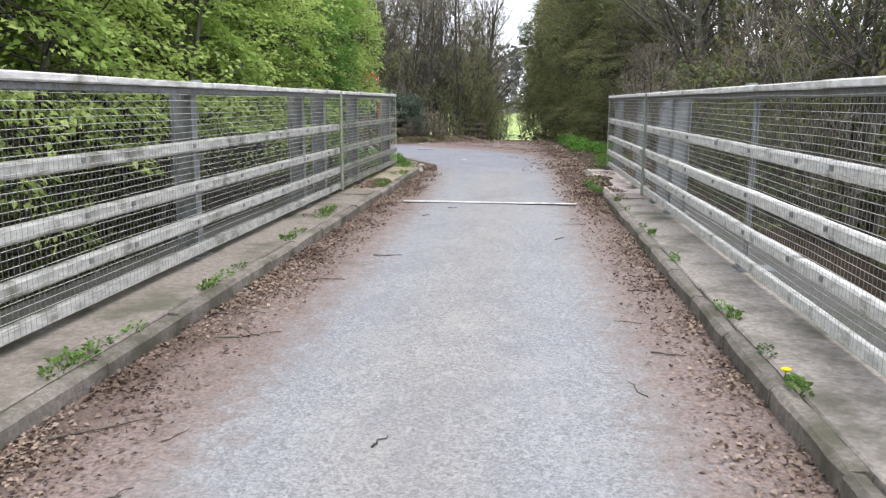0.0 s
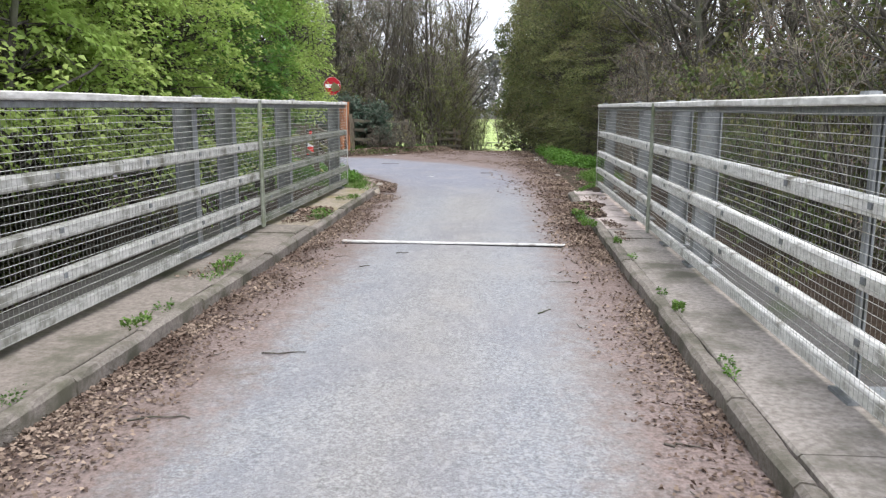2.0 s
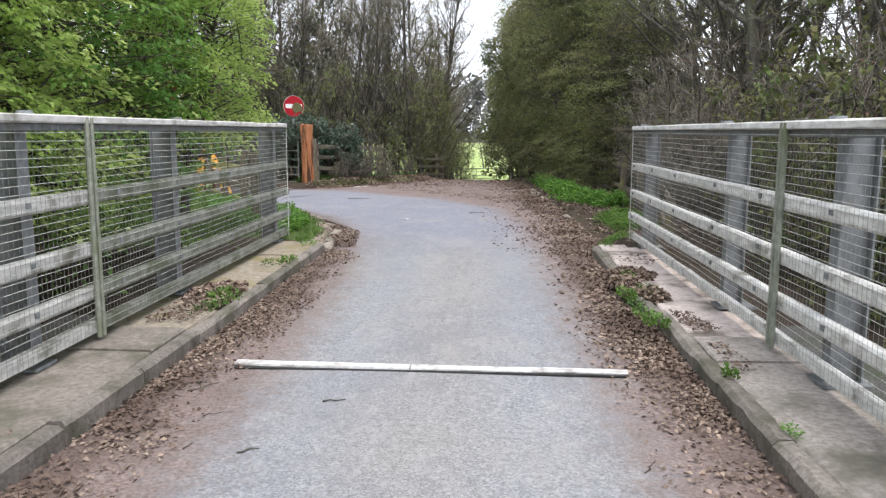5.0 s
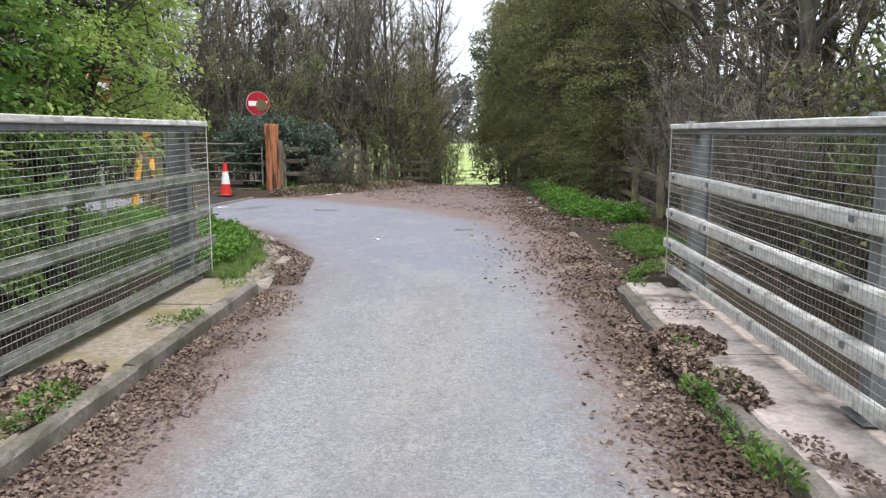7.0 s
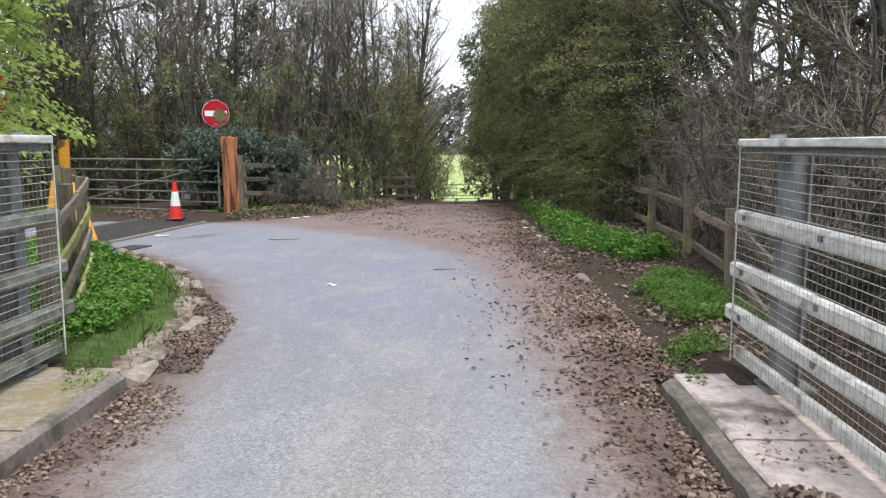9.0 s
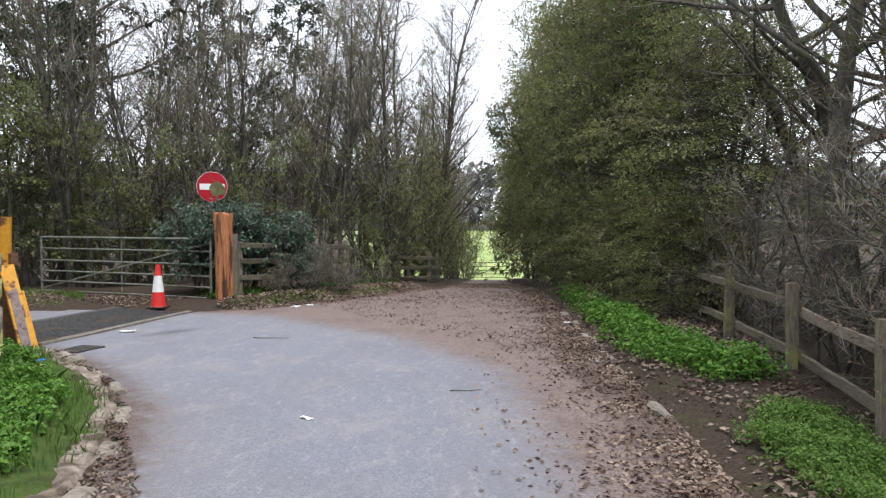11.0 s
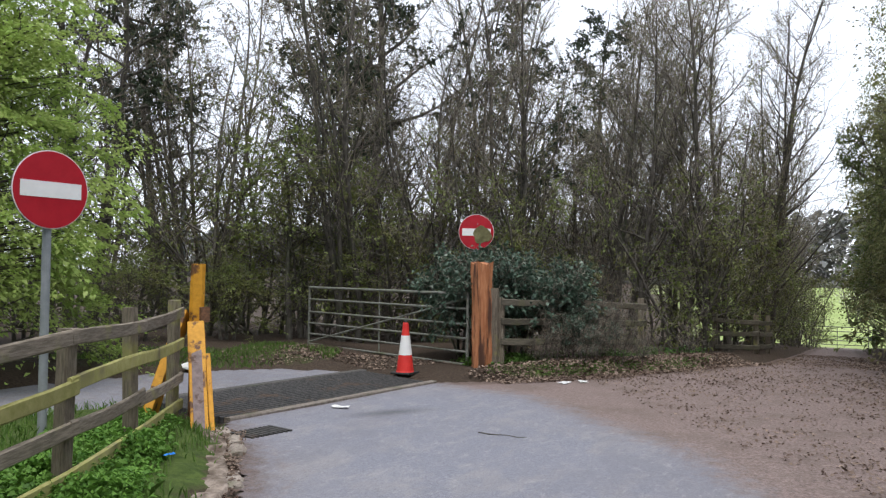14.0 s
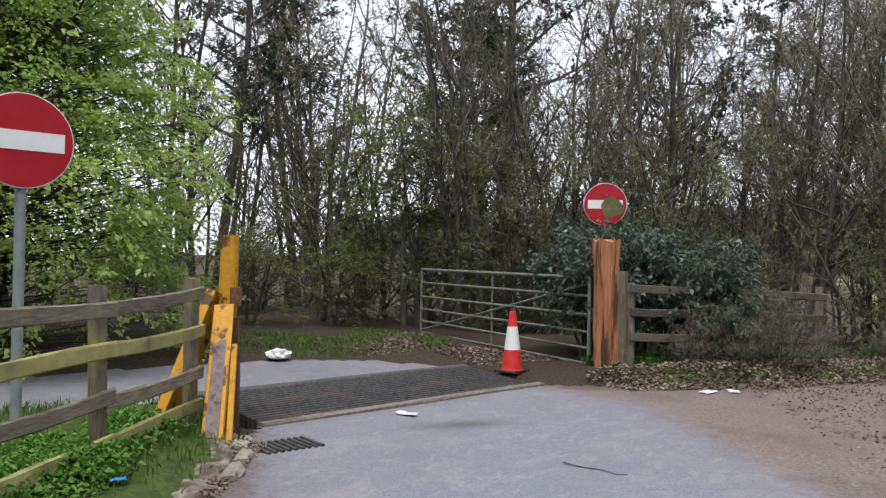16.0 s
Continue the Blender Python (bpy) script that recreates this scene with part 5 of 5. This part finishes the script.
# ---- low plants, litter, twigs ----
def blades(name, poly, n, h, seed, label, category, mat=M_GRASS, zf=ground_z):
    rng = np.random.default_rng(seed)
    xs, ys = np.array([p[0] for p in poly]), np.array([p[1] for p in poly])
    X, Y = rng.uniform(xs.min(), xs.max(), n * 4), rng.uniform(ys.min(), ys.max(), n * 4)
    cl = np.sin(X * 3.1 + 1.3 * np.sin(Y * 2.2)) + np.sin(Y * 2.7 + X) + rng.normal(size=n * 4) * 0.7
    ok = inside(X, Y, poly) & (cl > -0.3)
    X, Y = X[ok][:n], Y[ok][:n]
    n = len(X)
    B = np.stack([X, Y, zf(X, Y) - 0.01], 1)
    a = rng.uniform(0, 2 * np.pi, n)
    w = np.stack([np.cos(a), np.sin(a), 0 * a], 1) * 0.006
    H = h * rng.uniform(0.4, 1.25, n)
    bend = rng.normal(size=(n, 2)) * 0.35
    mid = B + np.stack([bend[:, 0] * H * 0.25, bend[:, 1] * H * 0.25, H * 0.6], 1)
    tip = B + np.stack([bend[:, 0] * H, bend[:, 1] * H, H * 0.98], 1)
    V = np.stack([B - w, B + w, mid + w * 0.8, tip, mid - w * 0.8], 1).reshape(-1, 3)
    return tagged(placed(name, fast_mesh(name, V, np.arange(5 * n).reshape(-1, 5)), mat), label, category, kind="stuff")


def herbs(name, poly, plants, h, size, seed, label, category, mat=M_NETTLE, zf=ground_z, per=16):
    """Clumps of broad leaves on short stems."""
    rng = np.random.default_rng(seed)
    xs, ys = np.array([p[0] for p in poly]), np.array([p[1] for p in poly])
    X, Y = rng.uniform(xs.min(), xs.max(), plants * 9), rng.uniform(ys.min(), ys.max(), plants * 9)
    clump = 0.5 + 0.5 * np.sin(X * 4.3 + 2 * np.sin(Y * 2.9)) * np.sin(Y * 3.9 + 1.5 * np.sin(X * 3.3))
    ok = inside(X, Y, poly) & (rng.random(plants * 9) < smooth01(edge_distance(X, Y, poly) / 0.4) * (0.25 + clump) + 0.04)
    X, Y = X[ok][:plants], Y[ok][:plants]
    Z = zf(X, Y)
    k = len(X)
    H = h * rng.uniform(0.35, 1.1, k) * (0.45 + 0.8 * clump[ok][:plants])
    f = rng.random((k, per)) ** 0.7
    a = rng.uniform(0, 2 * np.pi, (k, per))
    C = np.stack([X[:, None] + 0.03 * np.cos(a), Y[:, None] + 0.03 * np.sin(a), Z[:, None] + H[:, None] * f], -1).reshape(-1, 3)
    D = np.stack([np.cos(a), np.sin(a), 0.35 + 0 * a], -1).reshape(-1, 3)
    return tagged(placed(name, leaves_mesh(name, C, D, size, rng, 0.6, 0.35), mat), label, category, kind="stuff")


VERGE_R = [(1.35, 18.6), (1.5, 20), (1.35, 23), (1.25, 26), (1.15, 31), (1.9, 31), (2.7, 26), (2.75, 18.6)]
blades("verge_grass", GRASS_L, 6500, 0.11, 1, "fresh green grass on the bend behind stone edging", "grass")
herbs("cleavers", [(1.75, 18.2), (2.5, 18.0), (2.75, 20.4), (2.2, 20.8), (1.65, 19.8)], 1500, 0.14, 0.03, 2, "soft fine-leaved green cleavers on the track verge", "plants", M_GRASS, per=14)
herbs("cleavers", [(1.45, 17.2), (1.95, 17.2), (1.9, 17.9), (1.5, 17.8)], 160, 0.08, 0.03, 8, "small green weeds at the end of the footway", "plants", M_GRASS, per=12)
herbs("nettles", [(1.95, 21.3), (1.4, 23), (1.3, 26), (1.2, 31), (1.7, 31), (2.2, 26), (2.75, 21.3)], 1100, 0.24, 0.058, 3, "bright green nettles along the track verge", "plants")
herbs("nettles", [(-2.75, 17.2), (-2.9, 18.8), (-3.6, 20.7), (-5.9, 23.2), (-6.6, 23.0), (-4.6, 19.4), (-3.3, 17.2)], 2100, 0.15, 0.05, 4, "bright green weeds behind the stone edging", "plants")
blades("verge_grass", [(-4.9, 28.1), (-5.2, 28.9), (-3.6, 31.2), (-2.5, 33.5), (-2.3, 32), (-3.3, 30.0)], 2600, 0.08, 5, "thin grass at the foot of the wood", "grass")
herbs("nettles", [(-4.9, 28.5), (-5.6, 28.5), (-5.9, 28.9), (-3.2, 33.0), (-2.4, 33.4)], 260, 0.17, 0.06, 6, "dull green weeds below the gate and fence", "plants", M_LEAF_MID)
blades("verge_grass", [(-7.8, 28.3), (-10.0, 25.9), (-12, 26), (-10.2, 29.4), (-8.4, 29.4)], 4500, 0.085, 7, "grass strip beyond the lane", "grass")


def drift(x, y):
    """Leaves lie in drifts with thin places between."""
    return np.clip(0.55 + 0.45 * np.sin(x * 5.3 + 2.1 * np.sin(y * 1.9)) * np.sin(y * 3.7 + 1.7 * np.sin(x * 4.1)) + 0.25 * np.sin(y * 1.1), 0.08, 1)


def litter(name, poly, n, seed, label, size=0.05, zf=road_z, bias=None):
    rng = np.random.default_rng(seed)
    xs, ys = np.array([p[0] for p in poly]), np.array([p[1] for p in poly])
    X, Y = rng.uniform(xs.min(), xs.max(), n * 16), rng.uniform(ys.min(), ys.max(), n * 16)
    ok = inside(X, Y, poly)
    if bias is not None:
        ok &= rng.random(n * 16) < bias(X, Y)
    X, Y = X[ok][:n], Y[ok][:n]
    k = len(X)
    C = np.stack([X, Y, zf(X, Y) + rng.uniform(0.004, 0.022, k)], 1)
    a = rng.uniform(0, 2 * np.pi, k)
    D = np.stack([np.cos(a), np.sin(a), rng.normal(size=k) * 0.25], 1)
    return tagged(placed(name, leaves_mesh(name, C, D, size, rng, 0.65, 0.05), M_LITTER), label, "leaf litter", kind="stuff")


litter("leaf_litter", [(KERB_L, 0), (-1.6, 0), (-1.7, 16.5), (-2.2, 16.8)], 18000, 21, "brown dead leaves gathered against the kerb", 0.03, bias=lambda x, y: np.exp(-(x - KERB_L) / 0.17) * drift(x, y))
litter("leaf_litter", [(KERB_R, 0), (0.75, 0), (0.6, 16.5), (1.24, 16.8)], 13000, 22, "brown dead leaves gathered against the kerb", 0.03, bias=lambda x, y: np.exp((x - KERB_R) / 0.15) * drift(x, y) * (0.45 + 0.55 * (y > 10)))
litter("leaf_litter", [(KERB_R, 11.6), (0.5, 11.6), (0.4, 17.2), (1.5, 17.2)], 5000, 32, "thick brown dead leaves beside the broken kerb", 0.045, bias=lambda x, y: np.exp((x - 1.3) / 0.17) * drift(x, y))
litter("leaf_litter", [(1.55, 16.4), (1.25, 25), (1.05, 31), (0.6, 40), (-1.2, 40), (-0.6, 30), (-0.4, 24), (0.0, 16.4)], 20000, 23, "brown dead leaves along the dirt track", 0.042,
       bias=lambda x, y: np.exp((x - 1.25 + 0.03 * (y - 20)) / 0.28) * drift(x, y))
litter("leaf_litter", [(-3.6, 29.0), (-1.5, 34.0), (-1.4, 42), (0.5, 42), (1.0, 30), (0.6, 23.5), (-1.0, 25.2)], 9000, 31, "scattered dead leaves on the dirt track", 0.034, bias=drift)
litter("leaf_litter", [(-2.4, 17), (-2.6, 19), (-4.2, 21.9), (-5.7, 23.4), (-5.3, 23.4), (-3.7, 21.5), (-2.1, 18.6), (-1.9, 17)], 4500, 24, "brown dead leaves round the bend", 0.034)
litter("leaf_litter", [(-5.2, 28.0), (-2.2, 33.6), (-1.4, 33.6), (-3.2, 29.2), (-4.4, 27.8)], 6500, 25, "brown dead leaves at the edge of the wood", 0.05, zf=lambda x, y: ground_z(x, y) + 0.05)
litter("leaf_litter", [(1.3, 17.0), (3.2, 17.0), (3.2, 30), (1.2, 30)], 9000, 26, "brown dead leaves on the verge", 0.055, zf=ground_z, bias=drift)
litter("leaf_litter", [(-7.8, 28.2), (-10.2, 26.4), (-10.6, 27.4), (-9.4, 29.6), (-5.8, 28.8), (-6.9, 28.2)], 3000, 27, "brown dead leaves below the gate", 0.05, zf=ground_z)

for i, (poly, n) in enumerate([([(-2.75, 12.3), (-2.36, 12.3), (-2.4, 13.3), (-2.7, 13.2)], 420), ([(1.38, 12.2), (1.6, 12.3), (1.5, 12.8), (1.36, 12.9)], 160), ([(1.4, 11.2), (1.55, 11.3), (1.5, 11.9), (1.4, 11.9)], 90),
                               ([(1.4, 15.2), (1.75, 15.1), (1.7, 15.9), (1.4, 15.8)], 80), ([(-2.7, 9.0), (-2.36, 9.0), (-2.4, 10.1), (-2.6, 10.1)], 160)]):
    litter("leaf_litter", poly, n, 40 + i, "small drift of dead leaves and soil on the footway", 0.035, zf=lambda x, y: 0.125 + 0 * x, bias=drift)


def soil_mound(x, y, rx, ry, h, seed, z=0.10):
    """A low heap of soil and dead leaves washed up on the footway."""
    heap = thing("soil_mound", "low heap of dark soil and dead leaves on the footway", "soil heap", "soil heaps on the footways")
    bm = bmesh.new()
    bmesh.ops.create_icosphere(bm, subdivisions=4, radius=1.0)
    for v in bm.verts:
        k = 1 + 0.35 * noise.noise(v.co * 1.9 + Vector((seed, 0, 0))) + 0.12 * noise.noise(v.co * 6)
        v.co = Vector((x + v.co.x * rx * k, y + v.co.y * ry * k, z + max(v.co.z, -0.1) * h * (1 + 0.5 * noise.noise(v.co * 4 + Vector((0, seed, 0))))))
    part("soil_body", bm, M_SOIL, heap, smooth=True)
    rng = np.random.default_rng(seed)
    n = int(1100 * rx * ry / 0.06)
    a, q = rng.uniform(0, 6.28, n), np.sqrt(rng.random(n)) * 1.12
    C = np.stack([x + rx * q * np.cos(a), y + ry * q * np.sin(a), z + 0.008 + h * np.sqrt(np.clip(1 - q * q, 0, 1))], 1)
    D = np.stack([np.cos(a * 7), np.sin(a * 7), rng.normal(size=n) * 0.5], 1)
    tagged(placed("leaf_cover", leaves_mesh("leaf_cover", C, D, 0.042, rng, 0.65, 0.05), M_LITTER, heap), kind="stuff")


for i, (x, y, rx, ry, h) in enumerate([(1.42, 14.65, 0.18, 0.36, 0.05), (1.38, 13.6, 0.13, 0.3, 0.08), (1.24, 14.2, 0.12, 0.62, 0.085), 
                                      (-2.58, 13.45, 0.24, 0.42, 0.07), (-2.42, 13.0, 0.10, 0.25, 0.05)]):
    soil_mound(x, y, rx, ry, h * 0.5, 70 + i)

# far woods beyond the field, the distance haze painted into their grey
rng = np.random.default_rng(99)
n = 900
far_x, far_y = rng.uniform(-300, 300, n), rng.uniform(262, 330, n)
C = np.stack([far_x, far_y, ground_z(far_x, far_y)], 1)
k = 60
ang, el = rng.uniform(0, 6.28, (n, k)), rng.uniform(-1.1, 1.4, (n, k))
rad = rng.uniform(4, 8.5, (n, 1))
Q = C[:, None] + np.stack([np.cos(ang) * np.cos(el) * rad, np.sin(ang) * np.cos(el) * rad, 9 + np.sin(el) * rad * 1.7], -1)
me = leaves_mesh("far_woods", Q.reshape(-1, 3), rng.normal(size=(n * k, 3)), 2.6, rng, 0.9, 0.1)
tagged(placed("far_woods", me, M_HILL), "wood on the far side of the field, its pale haze painted in", "woods", kind="stuff")


# ---- weeds, dandelion, twigs and scraps ----
def weed(x, y, z, r, seed, mat=M_NETTLE, n=60, size=0.05, up=0.5):
    rng = np.random.default_rng(seed)
    a = rng.uniform(0, 2 * np.pi, n)
    q = r * np.sqrt(rng.random(n))
    C = np.stack([x + q * np.cos(a) * 0.6, y + q * np.sin(a) * 1.6, z + rng.uniform(0, 0.05, n)], 1)
    D = np.stack([np.cos(a), np.sin(a), up * rng.uniform(0.2, 2.0, n)], 1)
    ob = thing("weed_clump", "small green weed clump in the footway joint", "weed", "weeds on the bridge")
    tagged(placed("leaf_tuft", leaves_mesh("leaf_tuft", C, D, size, rng, 0.5, 0.3), mat, ob), kind="stuff")
    return ob


spots = [(-2.36, 3.7, 0.16), (-2.38, 4.0, 0.12), (-2.34, 4.35, 0.08), (-2.35, 5.5, 0.10), (-2.36, 5.85, 0.12), (-2.36, 6.2, 0.09), (-2.38, 7.6, 0.12), (-2.36, 8.0, 0.10), (-2.42, 9.1, 0.14),
         (-2.45, 9.5, 0.14), (-2.50, 9.9, 0.12), (-2.40, 12.7, 0.16), (-2.45, 13.2, 0.14), (-2.5, 14.9, 0.13), (-2.40, 16.4, 0.16), (-2.55, 16.7, 0.14), (-2.36, 2.9, 0.12), (-2.36, 12.9, 0.12),
         (1.36, 3.75, 0.09), (1.37, 4.3, 0.08), (1.36, 5.3, 0.09), (1.38, 5.05, 0.08), (1.35, 6.9, 0.07), (1.38, 7.1, 0.08), (1.36, 8.3, 0.09), (1.35, 8.8, 0.07), (1.36, 10.3, 0.07),
         (1.17, 12.45, 0.2), (1.15, 12.75, 0.2), (1.14, 13.1, 0.16), (1.12, 13.45, 0.18), (1.36, 13.7, 0.2), (1.30, 14.4, 0.14), (-2.33, 15.05, 0.15), (-2.36, 13.1, 0.2), (1.45, 16.6, 0.12), (1.34, 11.2, 0.08)]
for i, (x, y, r) in enumerate(spots):
    weed(x, y, 0.115, r * (0.9 if x < 0 else 0.7), 200 + i, (M_LEAF_MID if i % 2 else M_NETTLE) if i % 3 else M_GRASS, int(700 * r), 0.028 if i % 3 else 0.045, 0.5 if i % 3 else 1.5)

flower = thing("dandelion", "yellow dandelion in flower beside the kerb", "flower")
tagged(part("stalk", tube((1.34, 3.92, 0.10), (1.345, 3.91, 0.165), 0.003, None, 6), M_NETTLE, flower))
part("bloom", lathe([(0.006, 0), (0.02, 0.008), (0.026, 0.018), (0.014, 0.024)], 14, (1.345, 3.91, 0.16)), M_DANDELION, flower)


def stick(x, y, ang, length, seed, z=None, r=0.006):
    rng = np.random.default_rng(seed)
    zz = (float(road_z(np.array([x]), np.array([y]))[0]) if z is None else z) + r
    d = np.array([math.cos(ang), math.sin(ang), 0.0])
    n = 6
    P = np.array([x, y, zz]) + d * (np.linspace(-0.5, 0.5, n)[:, None] * length)
    P[:, :2] += rng.normal(size=(n, 2)) * 0.012
    P[:, 2] += np.abs(rng.normal(size=n)) * 0.004
    ob = tagged(placed("stick", tubes_mesh("stick", [(P, np.linspace(r, r * 0.5, n), 5)]), M_BARK), "thin dark fallen stick on the track", "stick", "fallen sticks")
    return ob


for i, (x, y, a, ln) in enumerate([(0.42, 8.62, 0.9, 0.17), (-1.75, 4.7, 0.5, 0.42), (-1.65, 6.3, 0.25, 0.32), (-1.95, 5.2, 0.1, 0.3), (-1.9, 3.2, 0.7, 0.5), (-0.62, 3.2, 1.0, 0.13), (0.9, 4.6, -0.3, 0.2),
                                   (-1.3, 7.4, 0.2, 0.3), (-1.0, 10.9, 0.2, 0.14), (0.95, 6.2, 0.1, 0.16), (-1.28, 10.2, 0.5, 0.12), (0.8, 17.5, 0.4, 0.2), (-3.1, 24.6, 0.1, 0.5), (-0.3, 21.5, 0.2, 0.3)]):
    stick(x, y, a, ln, 300 + i)
for i in range(40):
    rr = random.Random(400 + i)
    stick(rr.choice([rr.uniform(-2.1, -1.5), rr.uniform(0.6, 1.15)]), rr.uniform(2.6, 16.5), rr.uniform(0, 3.14), rr.uniform(0.06, 0.22), 500 + i, None, 0.0035)

lamp_pole = thing("utility_pole", "slim grey metal pole standing among the trees", "pole")
part("shaft", tube((-18.6, 35.2, -0.2), (-18.6, 35.2, 4.4), 0.085, 0.07, 14), M_POLE, lamp_pole)
part("collar", tube((-18.6, 35.2, 1.15), (-18.6, 35.2, 1.25), 0.11, None, 14), M_STEEL, lamp_pole)

bag = thing("plastic_bag", "crumpled white plastic bag lying by the lane", "bag")
bm = bmesh.new()
bmesh.ops.create_icosphere(bm, subdivisions=3, radius=0.2)
for v in bm.verts:
    k = 1 + 0.45 * noise.noise(v.co * 9)
    v.co = Vector((v.co.x * 1.25 * k, v.co.y * k, max(v.co.z * 0.6 * k, -0.06) + 0.06))
part("sack", bm, M_PLASTIC, bag)
bag.location = (-9.2, 26.55, 0.02)
bag.scale = (0.75, 0.75, 0.75)


def scrap(x, y, z, w, l, seed, label="flattened white litter scrap on the ground", mat=M_PLASTIC):
    rr = random.Random(seed)
    bm = bmesh.new()
    bmesh.ops.create_grid(bm, x_segments=4, y_segments=4, size=0.5)
    for v in bm.verts:
        v.co = Vector((v.co.x * w, v.co.y * l, 0.012 + rr.uniform(0, 0.016)))
    bmesh.ops.solidify(bm, geom=bm.faces[:], thickness=0.002)
    ob = tagged(part("litter_scrap", bm, mat, None), label, "litter", "litter scraps")
    ob.matrix_basis = pose(x, y, z, 0, 0, rr.uniform(0, 180))


for i, (x, y, w, l) in enumerate([(-5.35, 25.05, 0.09, 0.22), (-3.75, 28.35, 0.14, 0.24), (1.12, 23.2, 0.10, 0.22), (-1.55, 20.4, 0.05, 0.12), (1.1, 26.5, 0.1, 0.15), (-3.55, 28.6, 0.12, 0.16)]):
    scrap(x, y, max(ground_at(x, y), 0.0), w, l, 600 + i)
scrap(-4.72, 21.9, 0.16, 0.03, 0.09, 640, "crumpled blue plastic scrap among the weeds", M_BLUE)
